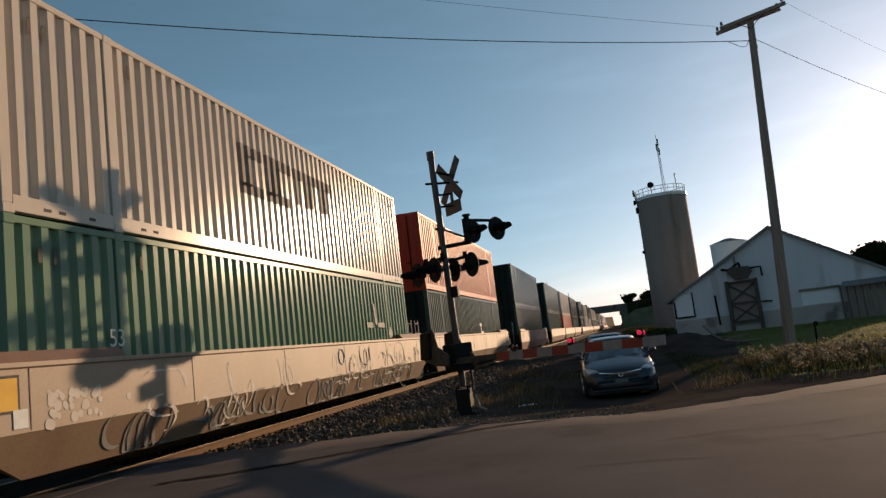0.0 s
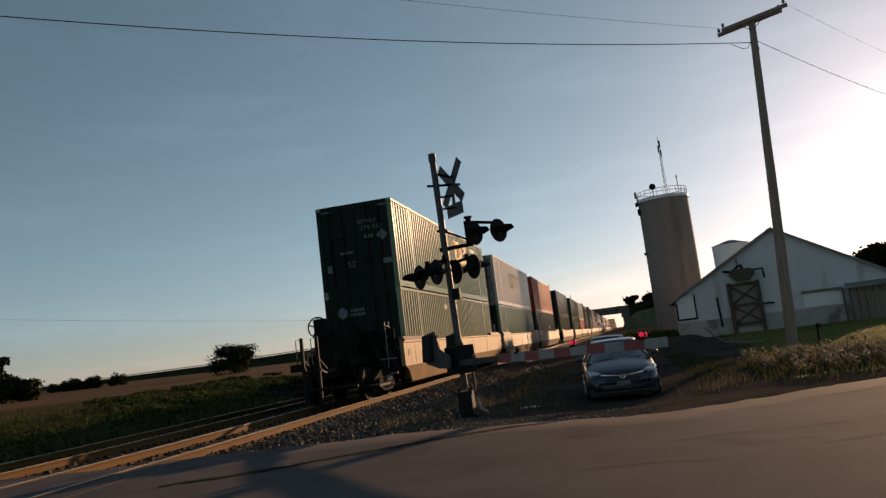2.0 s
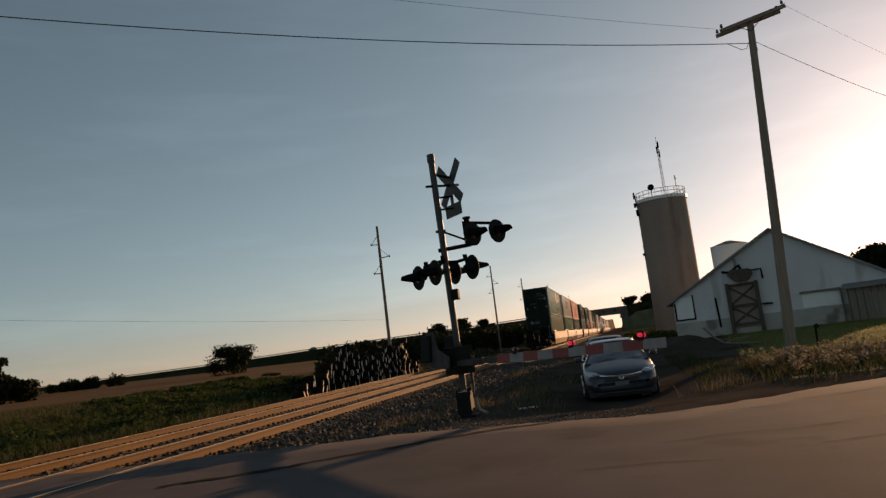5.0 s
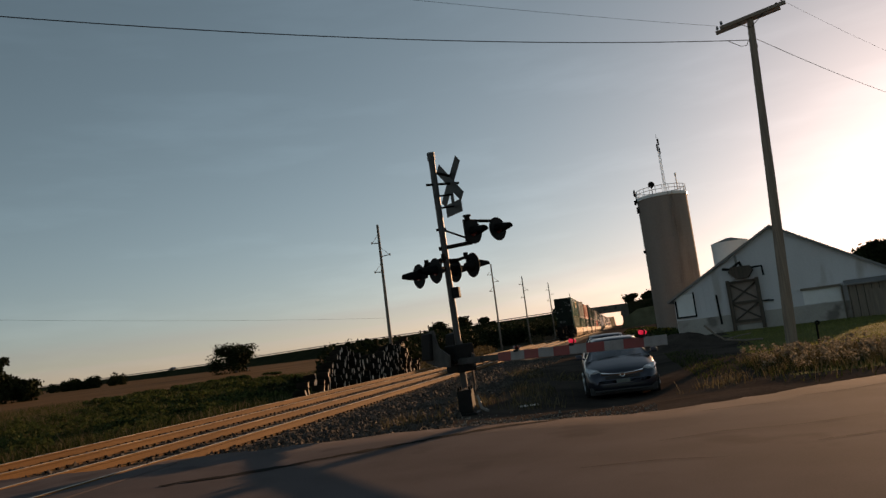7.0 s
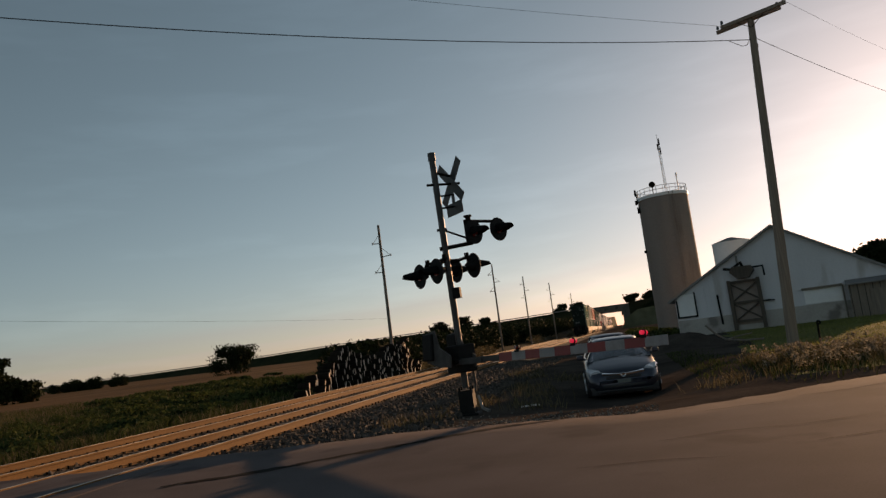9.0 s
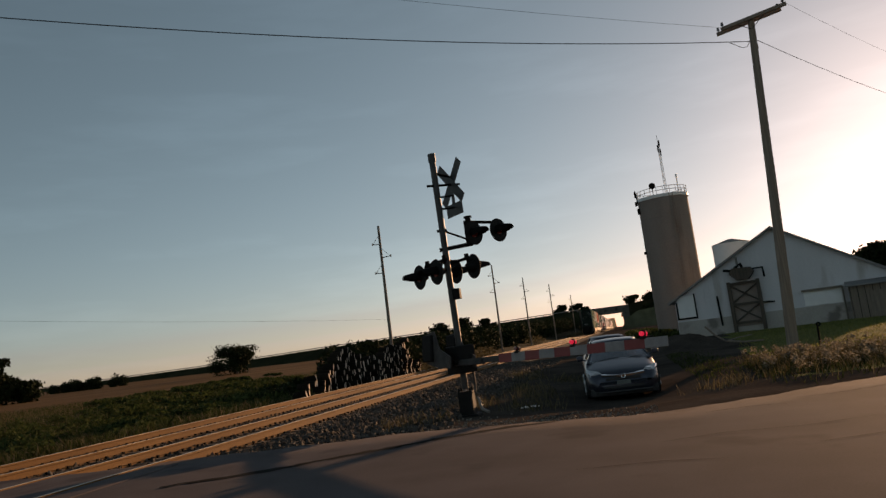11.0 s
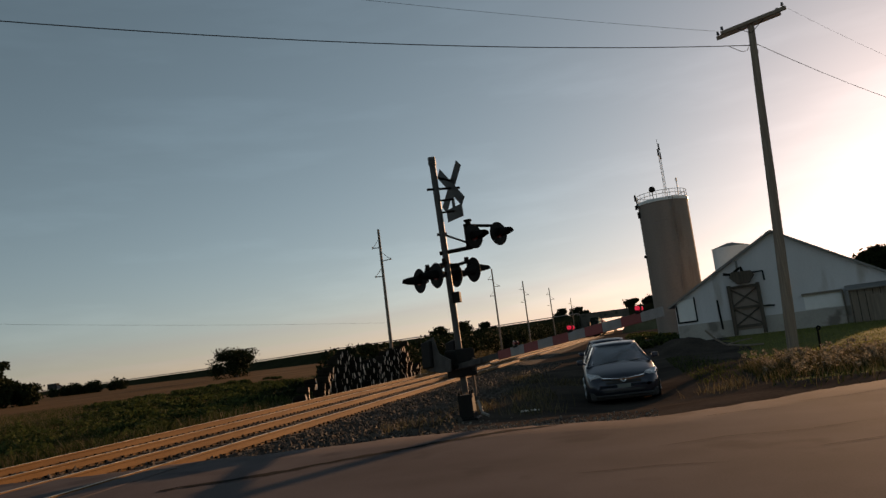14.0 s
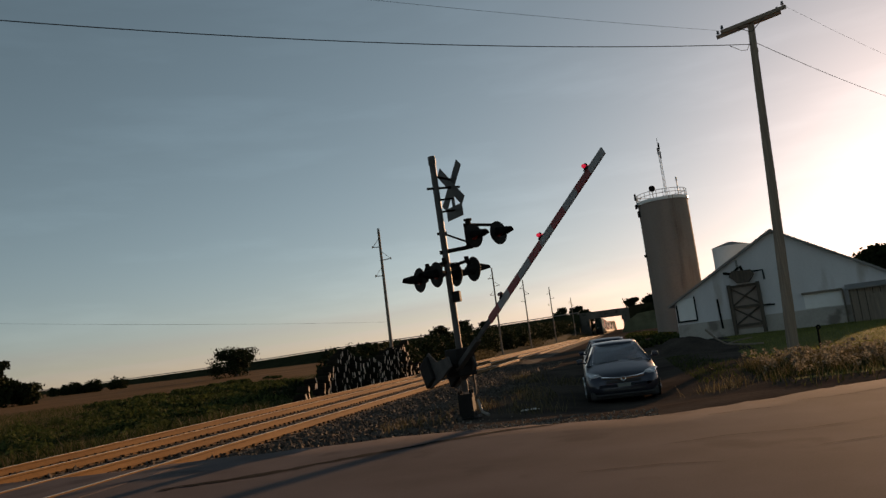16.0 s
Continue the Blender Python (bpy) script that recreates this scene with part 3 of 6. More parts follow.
# ---- silo, tank and barn ----
def silo():
    t = thing("concrete_silo", pose(6.85, 89.0, -0.3), "tall brown concrete silo with a railed roof and aerials", "silo")
    bm = bmesh.new()
    rod(bm, (0, 0, 0), (0, 0, 15.25), 2.8, seg=64)
    part("wall", bm, SILO, t)
    for z in (2.6, 5.2, 7.8, 10.4, 13.0):
        part("hoop", ring(bmesh.new(), (0, 0, z), (0, 0, 1), 2.8, 0.025, 64, 4), SILO, t)
    bm = bmesh.new()
    rod(bm, (0, 0, 15.25), (0, 0, 15.6), 2.92, seg=64)
    part("roof_slab", bm, WHITE, t, "pale roof slab")
    bm = bmesh.new()
    for z in (16.05, 16.45):
        ring(bm, (0, 0, z), (0, 0, 1), 2.8, 0.035, 48, 4)
    for i in range(24):
        a = 2 * math.pi * i / 24
        rod(bm, (2.8 * math.cos(a), 2.8 * math.sin(a), 15.55), (2.8 * math.cos(a), 2.8 * math.sin(a), 16.48), 0.03, seg=5)
    part("roof_railing", bm, WHITE, t, "white pipe railing")
    bm = bmesh.new()
    for z in np.arange(1, 15, 0.4):
        rod(bm, (0.55, -2.93, z), (0.95, -2.9, z), 0.02, seg=5)
    rod(bm, (0.55, -2.95, 0.5), (0.55, -2.95, 15.6), 0.03, seg=5)
    rod(bm, (0.95, -2.92, 0.5), (0.95, -2.92, 15.6), 0.03, seg=5)
    part("ladder", bm, SILO, t)
    bm = bmesh.new()
    for dx, dy in ((-0.14, -0.1), (0.14, -0.1), (0, 0.15)):
        rod(bm, (0.55 + dx, -0.4 + dy, 15.6), (0.5 + dx * 0.7, -0.4 + dy * 0.7, 21.4), 0.028, seg=5)
    for i in range(16):
        z = 15.8 + 0.36 * i
        s = -1 if i % 2 else 1
        rod(bm, (0.55 - 0.13 * s, -0.5, z), (0.55 + 0.13 * s, -0.5, z + 0.36), 0.016, seg=4)
        rod(bm, (0.55 - 0.13 * s, -0.5, z), (0.53, -0.27, z + 0.36), 0.016, seg=4)
    part("lattice_mast", bm, WHITE, t, "white lattice aerial mast")
    bm = bmesh.new()
    rod(bm, (0.5, -0.4, 21.3), (0.48, -0.4, 22.9), 0.025, seg=5)
    for dx, z in ((0.1, 20.4), (-0.12, 20.9), (0.08, 21.5)):
        box(bm, 0.45 + dx, 0.6 + dx, -0.55, -0.4, z, z + 0.8, 0.01)
    part("aerial", bm, DARK_STEEL, t)
    bm = bmesh.new()
    rod(bm, (-1.1, -2.75, 15.6), (-1.1, -2.75, 16.7), 0.05, seg=6)
    rod(bm, (-1.1, -2.85, 16.62), (-1.1, -3.0, 16.62), 0.36, 0.30, seg=20)
    part("dish_aerial", bm, DARK_STEEL, t)
    bm = bmesh.new()
    rod(bm, (-2.85, -0.8, 15.0), (-2.95, -0.8, 16.7), 0.05, seg=6)
    box(bm, -3.15, -2.9, -0.95, -0.65, 14.9, 15.4, 0.02)
    box(bm, -3.1, -2.9, -0.9, -0.7, 15.9, 16.6, 0.02)
    part("panel_aerial", bm, DARK_STEEL, t)
    bm = bmesh.new()
    rod(bm, (1.75, -1.9, 15.6), (1.75, -1.9, 17.3), 0.06, seg=8)
    rod(bm, (1.75, -1.9, 17.3), (1.75, -1.9, 17.7), 0.1, seg=8)
    part("beacon", bm, WHITE, t)
    part("junction_box", box(bmesh.new(), -3.0, -2.72, -0.9, -0.5, 13.9, 14.6, 0.03), DARK_STEEL, t)
    part("junction_box", box(bmesh.new(), -3.0, -2.74, -0.9, -0.5, 9.2, 9.5, 0.03), DARK_STEEL, t)


silo()
tank = thing("storage_tank", pose(12.0, 80.0, -0.3), "pale grey cylindrical steel storage tank behind the barn", "tank")
bm = bmesh.new()
rod(bm, (0, 0, 0), (0, 0, 8.35), 1.8, seg=48)
part("shell", bm, WHITE, tank)
for z in np.arange(1, 8.3, 1.0):
    part("hoop", ring(bmesh.new(), (0, 0, z), (0, 0, 1), 1.8, 0.02, 48, 4), WHITE, tank)
bm = bmesh.new()
rod(bm, (0, 0, 8.35), (0, 0, 8.8), 1.84, 0.3, seg=48)
part("cap", bm, BARN_ROOF, tank)


def barn():
    """Gable end along local x (0 under the ridge), local y runs back from it."""
    m = Matrix.Translation((10.25, 51.21, -0.35)) @ Matrix.Rotation(radians(-14.66), 4, "Z")
    t = thing("barn", m, "large white-sided barn with a low-pitched metal roof", "barn")
    hw, az = 6.65, 6.5
    ez = {-1: 2.72, 1: 2.45}
    bm = bmesh.new()
    prism(bm, [(-hw, 1.25), (hw, 1.25), (hw, ez[1]), (0, az), (-hw, ez[-1])], "y", 0, 0.2)
    part("gable_wall", bm, BARN_WALL, t)
    for sx in (-1, 1):
        bm = bmesh.new()
        box(bm, sx * hw - 0.1, sx * hw + 0.1, 0.2, 18, 0, ez[sx])
        part("side_wall", bm, BARN_WALL, t)
    bm = bmesh.new()
    prism(bm, [(-hw, 1.25), (hw, 1.25), (hw, ez[1]), (0, az), (-hw, ez[-1])], "y", 18, 18.2)
    part("back_wall", bm, BARN_WALL, t)
    for i in range(38):
        x = -hw + 0.175 + 0.35 * i
        part("wall_batten", box(bmesh.new(), x - 0.02, x + 0.02, -0.02, 0.0, 1.25, az - (az - ez[1 if x > 0 else -1]) * abs(x) / hw - 0.05), BARN_WALL, t)
    bm = bmesh.new()
    box(bm, -hw - 0.03, hw + 0.03, -0.05, 0.22, -0.5, 1.25)
    part("foundation_wall", bm, CONCRETE, t, "stained concrete foundation wall")
    for sx in (-1, 1):
        bm = bmesh.new()
        d = Vector((sx * hw, 0, ez[sx] - az)).normalized()
        n = Vector((-d.z * sx, 0, d.x * sx))
        a, b = Vector((0, 0, az)), Vector((sx * hw, 0, ez[sx])) + d * 0.5
        prism(bm, [(a.x, a.z), (b.x, b.z), (b.x + n.x * 0.14, b.z + n.z * 0.14), (a.x + n.x * 0.14 * 0, a.z + 0.16)], "y", -0.35, 18.4)
        roof = part("roof", bm, BARN_ROOF, t)
        bm = bmesh.new()
        for k in range(20):
            f = (k + 0.5) / 20
            p = a + (b - a) * f + n * 0.15
            rod(bm, (p.x, -0.35, p.z), (p.x, 18.4, p.z), 0.025, seg=4)
        part("roof_seam", bm, BARN_ROOF, roof)
    # loading door with braces
    door = part("loading_door", box(bmesh.new(), -3.0, -1.35, -0.08, -0.03, 0.5, 3.3, 0.01), SILO, t, "tall braced timber loading door")
    for x in (-3.08, -1.3):
        part("post", box(bmesh.new(), x - 0.11, x + 0.11, -0.34, -0.1, 0.2, 3.45), OLD_WOOD, door)
    for z in (0.75, 1.95, 3.3):
        part("rail", box(bmesh.new(), -3.15, -1.22, -0.26, -0.13, z - 0.08, z + 0.08), OLD_WOOD, door)
    for xa, za, xb, zb in ((-3.0, 0.8, -1.35, 1.9), (-1.35, 0.8, -3.0, 1.9), (-3.0, 2.05, -1.35, 3.2), (-1.35, 2.05, -3.0, 3.2)):
        part("brace", rod(bmesh.new(), (xa, -0.2, za), (xb, -0.2, zb), 0.05, seg=4), OLD_WOOD, door)
    part("side_rail", box(bmesh.new(), -1.2, -0.75, -0.2, -0.1, 1.85, 1.95), OLD_WOOD, door)
    bm = prism(bmesh.new(), [(-2.9, 3.95), (-2.5, 3.5), (-1.75, 3.5), (-1.4, 3.95), (-1.55, 4.25), (-2.7, 4.3)], "y", -0.7, -0.02)
    part("hopper", bm, OLD_WOOD, t, "rusty sheet hopper over the loading door")
    bm = bmesh.new()
    path_rod(bm, [(-3.25, -0.4, 4.25), (-2.75, -0.4, 4.15), (-2.3, -0.4, 4.45), (-2.15, -0.4, 4.55), (-2.05, -0.4, 4.2)], 0.09, 8)
    path_rod(bm, [(-1.5, -0.3, 4.12), (-0.85, -0.5, 4.12), (-0.82, -0.5, 3.5)], 0.06, 8)
    part("spout", bm, DARK_STEEL, t, "bent dark steel spouts")
    part("vent_pipe", rod(bmesh.new(), (-2.35, -0.3, 4.5), (-2.35, -0.3, 5.0), 0.07, seg=8), PALE_STEEL, t)
    part("lamp_bracket", rod(bmesh.new(), (-1.15, -0.1, 1.9), (-0.5, -0.4, 1.85), 0.05), DARK_STEEL, t)
    w = part("window", box(bmesh.new(), -6.55, -5.42, -0.06, 0.0, 1.5, 2.95, 0.01), WHITE, t, "boarded white window with a dark frame")
    for x0, x1, z0, z1 in ((-6.62, -5.35, 1.4, 1.5), (-6.65, -6.55, 1.4, 2.6), (-5.42, -5.34, 1.4, 3.05)):
        part("window_frame", box(bmesh.new(), x0, x1, -0.1, -0.03, z0, z1), DARK_STEEL, w)
    part("downpipe", rod(bmesh.new(), (-3.86, -0.12, 0.7), (-3.93, -0.12, 2.65), 0.06), DARK_STEEL, t)
    part("beam", box(bmesh.new(), 1.1, 3.4, -0.22, -0.04, 2.18, 2.32, 0.01), GREY_WOOD, t, "long dark timber beam")
    part("panel", box(bmesh.new(), 1.2, 3.3, -0.05, -0.025, 1.3, 2.18), WHITE, t, "pale sliding panel")
    part("post", box(bmesh.new(), 3.36, 3.46, -0.2, -0.03, 0.2, 2.25), GREY_WOOD, t)


barn()
BARN_M = Matrix.Translation((10.25, 51.21, -0.35)) @ Matrix.Rotation(radians(-14.66), 4, "Z")
shed = thing("lean_to_shed", BARN_M, "low weathered brown timber shed against the barn", "shed")
bm = bmesh.new()
box(bm, 3.7, 9.5, -1.2, -0.1, -0.1, 2.15)
part("wall", bm, GREY_WOOD, shed)
bm = bmesh.new()
prism(bm, [(-1.5, 2.13), (0.0, 2.4), (0.0, 2.48), (-1.5, 2.2)], "x", 3.55, 9.7)
part("roof", bm, BARN_ROOF, shed)
bm = bmesh.new()
for i in range(14):
    box(bm, 3.75 + 0.4 * i, 3.78 + 0.4 * i, -1.22, -1.2, -0.1, 2.1)
part("board_joint", bm, DARK_STEEL, shed)
part("door", box(bmesh.new(), 4.8, 5.7, -1.26, -1.2, -0.1, 1.75, 0.01), GREY_WOOD, shed, "grey plank door")

# ---- utility pole and wires ----
def utility_pole():
    base, top = Vector((6.33, 31.47, -0.75)), Vector((6.99, 31.32, 12.92))
    t = thing("utility_pole", Matrix.Translation(base), "weathered brown wooden utility pole with a double crossarm, leaning slightly", "utility pole")
    d = top - base
    bm = bmesh.new()
    rings = []
    for i in range(25):
        f = i / 24
        rr = 0.225 - 0.095 * f
        rings.append([d * f + Vector((rr * math.cos(a) * (1 + 0.06 * noise.noise((math.cos(a), math.sin(a), f * 9))), rr * math.sin(a), 0)) for a in (2 * math.pi * k / 18 for k in range(18))])
    loft(bm, rings)
    part("pole", bm, POLE_WOOD, t, smooth=False)
    ax = Vector((1.94, -0.42, 0.26)).normalized()
    mid = d * 0.993
    side = ax.cross(d.normalized()).normalized()
    for s in (-1, 1):
        bm = bmesh.new()
        q = Matrix((ax, side, ax.cross(side))).transposed().to_4x4()
        box(bm, -1.28, 1.28, -0.055, 0.055, -0.075, 0.075, 0.01, Matrix.Translation(mid + side * 0.2 * s + ax * (0.1 * s)) @ q)
        part("crossarm", bm, POLE_WOOD, t)
    bm = bmesh.new()
    for s in (-1, 1):
        rod(bm, mid + ax * 0.6 * s + side * 0.15, mid - d.normalized() * 0.45 + side * 0.12, 0.015, seg=5)
    part("arm_brace", bm, DARK_STEEL, t)
    for u, s in ((-1.3, -1), (-1.1, 1), (1.06, -1), (1.26, 1)):
        bm = bmesh.new()
        p = mid + ax * u + side * 0.2 * s
        rod(bm, p + Vector((0, 0, 0.06)), p + Vector((0, 0, 0.15)), 0.018, seg=6)
        rod(bm, p + Vector((0, 0, 0.14)), p + Vector((0, 0, 0.2)), 0.065, 0.05, seg=12)
        rod(bm, p + Vector((0, 0, 0.2)), p + Vector((0, 0, 0.26)), 0.04, 0.05, seg=12)
        part("insulator", bm, GLASS_DARK, t)
    bm = bmesh.new()
    path_rod(bm, [d * 0.935 + Vector((-0.1, 0, 0)), d * 0.912 + Vector((-0.25, 0, 0)), d * 0.912 + Vector((-0.45, 0, 0)), d * 0.93 + Vector((-0.95, -0.2, 0.0))], 0.012)
    box(bm, d.x * 0.908 + 0.1, d.x * 0.908 + 0.18, -0.05, 0.05, d.z * 0.908 - 0.08, d.z * 0.908 + 0.08)
    part("wire_clamp", bm, DARK_STEEL, t)
    return base + mid, ax, base, d


MID, AX, PB, PD = utility_pole()


def wire(p, q, r, sag, label="thin dark overhead wire strung from the utility pole"):
    p, q = Vector(p), Vector(q)
    bm = bmesh.new()
    pts = [p.lerp(q, i / 24) - Vector((0, 0, sag * 4 * (i / 24) * (1 - i / 24))) for i in range(25)]
    path_rod(bm, pts, r, 5)
    return tagged(part("overhead_wire", bm, WIRE), label, "wire", "overhead wires")


clamp = PB + PD * 0.925
wire(clamp, Vector((-26.31, 10.56, 13.19)), 0.017, 0.80)
wire(MID + AX * -1.3 + Vector((0, 0, 0.22)), Vector((-10.0, 19.5, 12.95)), 0.006, 0.1, "faint thin overhead wire strung from the crossarm")
wire(clamp + Vector((0.1, 0, 0.05)), Vector((24.8, 57.2, 12.68)), 0.012, 0.33)
wire(MID + AX * 1.26 + Vector((0, 0, 0.22)), Vector((23.4, 54.0, 14.6)), 0.005, 0.2, "faint thin overhead wire strung from the crossarm")

wire((-17.0, 54.3, 3.85), (-30.77, 30.00, 5.35), 0.005, 0.12, "faint thin wire running from a slender trackside pole")

# tall slender poles along the far side of the tracks
slim = None
for x, y, h in ((-17.0, 54.3, 11.1), (-15.7, 99, 11.1), (-15.1, 127, 11.1), (-12.95, 152, 11.1), (-12.2, 207, 11.0)):
    zb = ground_z(x, y) - 0.1
    if slim is None:
        slim = thing("signal_line_pole", pose(x, y, zb), "tall slender weathered pole beside the tracks", "pole", "slender poles beside the tracks")
        bm = bmesh.new()
        rod(bm, (0, 0, 0), (0, 0, 11.1 - zb), 0.14, 0.09, seg=10)
        part("shaft", bm, GREY_WOOD, slim)
        for z, w in ((9.65 - zb, -0.62), (8.6 - zb, 0.75), (7.4 - zb, -0.62)):
            bm = bmesh.new()
            rod(bm, (0, 0, z), (w, 0, z + 0.06), 0.035, seg=6)
            rod(bm, (w, 0, z + 0.02), (0, 0, z + 0.75), 0.018, seg=5)
            rod(bm, (w, 0, z - 0.03), (w, 0, z + 0.16), 0.04, seg=6)
            part("bracket", bm, GREY_WOOD, slim)
    else:
        copy_thing(slim, pose(x, y, zb, 0, 0, 20 * noise.noise((x, y, 0))))
# ---- the train ----
LEN, HIGH, HALF = 16.15, 2.895, 1.295


def writing(body, size, material, parent, m, name="lettering", label="", narrow=1.0):
    cu = bpy.data.curves.new(name, "FONT")
    cu.body, cu.size, cu.align_x, cu.align_y, cu.extrude = body, size, "CENTER", "CENTER", 0.001
    tmp = new(name, cu)
    me = bpy.data.meshes.new_from_object(tmp.evaluated_get(bpy.context.evaluated_depsgraph_get()))
    bpy.data.objects.remove(tmp)
    me.transform(Matrix.Diagonal((narrow, 1, 1, 1)))
    me.materials.clear()
    me.materials.append(material)
    ob = new(name, me)
    ob.parent, ob.matrix_basis = parent, m
    return tagged(ob, label)


def side_m(y, z, x):
    """Facing +x."""
    return Matrix(((0, 0, 1, x), (1, 0, 0, y), (0, 1, 0, z), (0, 0, 0, 1)))


def end_m(x, z, y):
    """Facing -y."""
    return Matrix(((1, 0, 0, x), (0, 0, -1, y), (0, 1, 0, z), (0, 0, 0, 1)))


def plate(material, parent, m, w, h, name="decal", label="", turn=0.0):
    bm = bmesh.new()
    box(bm, -w / 2, w / 2, -h / 2, h / 2, -0.001, 0.002)
    o = part(name, bm, material, parent, label)
    o.matrix_basis = m @ Matrix.Rotation(radians(turn), 4, "Z")
    return o


def strip_decal(material, parent, y, z, w, h, name="logo_shape", label="", slant=0.0):
    """A shape painted over the ridges and grooves of the long middle panel."""
    n = round((LEN - 4.26) / 0.279)
    p = (LEN - 4.26) / n
    out, deep = HALF - 0.0085, HALF - 0.0685
    line = []
    for i in range(n):
        q = 2.13 + i * p
        line += [(q, deep), (q + 0.26 * p, deep), (q + 0.455 * p, out), (q + 0.865 * p, out)]
    line.append((2.13 + n * p, deep))
    y0, y1 = y - w / 2, y + w / 2
    cut = [(yy, float(np.interp(yy, [v[0] for v in line], [v[1] for v in line]))) for yy in (y0, y1)]
    pts = [cut[0]] + [v for v in line if y0 < v[0] < y1] + [cut[1]]
    bm = bmesh.new()
    lo = [bm.verts.new((x, yy, z - h / 2 + slant * (yy - y))) for yy, x in pts]
    hi = [bm.verts.new((x, yy, z + h / 2 + slant * (yy - y))) for yy, x in pts]
    for i in range(len(pts) - 1):
        bm.faces.new((lo[i], lo[i + 1], hi[i + 1], hi[i]))
    return part(name, bm, material, parent, label)


def bars(n, w, h, gap, material, parent, m, label="painted number bar"):
    for i in range(n):
        plate(material, parent, m @ Matrix.Translation(((i - (n - 1) / 2) * (w + gap), 0, 0)), w, h, "number_bar", label)


def corrugation(bm, side, y0, y1, z0, z1, out, depth=0.06, pitch=0.279):
    n = max(1, round((y1 - y0) / pitch))
    p = (y1 - y0) / n
    line = []
    for i in range(n):
        y = y0 + i * p
        line += [(y, out - depth), (y + p * 0.26, out - depth), (y + p * 0.46, out), (y + p * 0.86, out)]
    line.append((y1, out - depth))
    lo = [bm.verts.new((side * x, y, z0)) for y, x in line]
    hi = [bm.verts.new((side * x, y, z1)) for y, x in line]
    for i in range(len(line) - 1):
        q = (lo[i], lo[i + 1], hi[i + 1], hi[i])
        bm.faces.new(q if side > 0 else q[::-1])


# side paint and the shade-darkened copy that its ends get
DOORS = {GREEN.name: SHADED_GREEN, DUSTY_GREEN.name: SHADED_GREEN, DEEP_GREEN.name: SHADED_GREEN, OLIVE.name: SHADED_GREEN, GREY.name: SHADED_GREY}


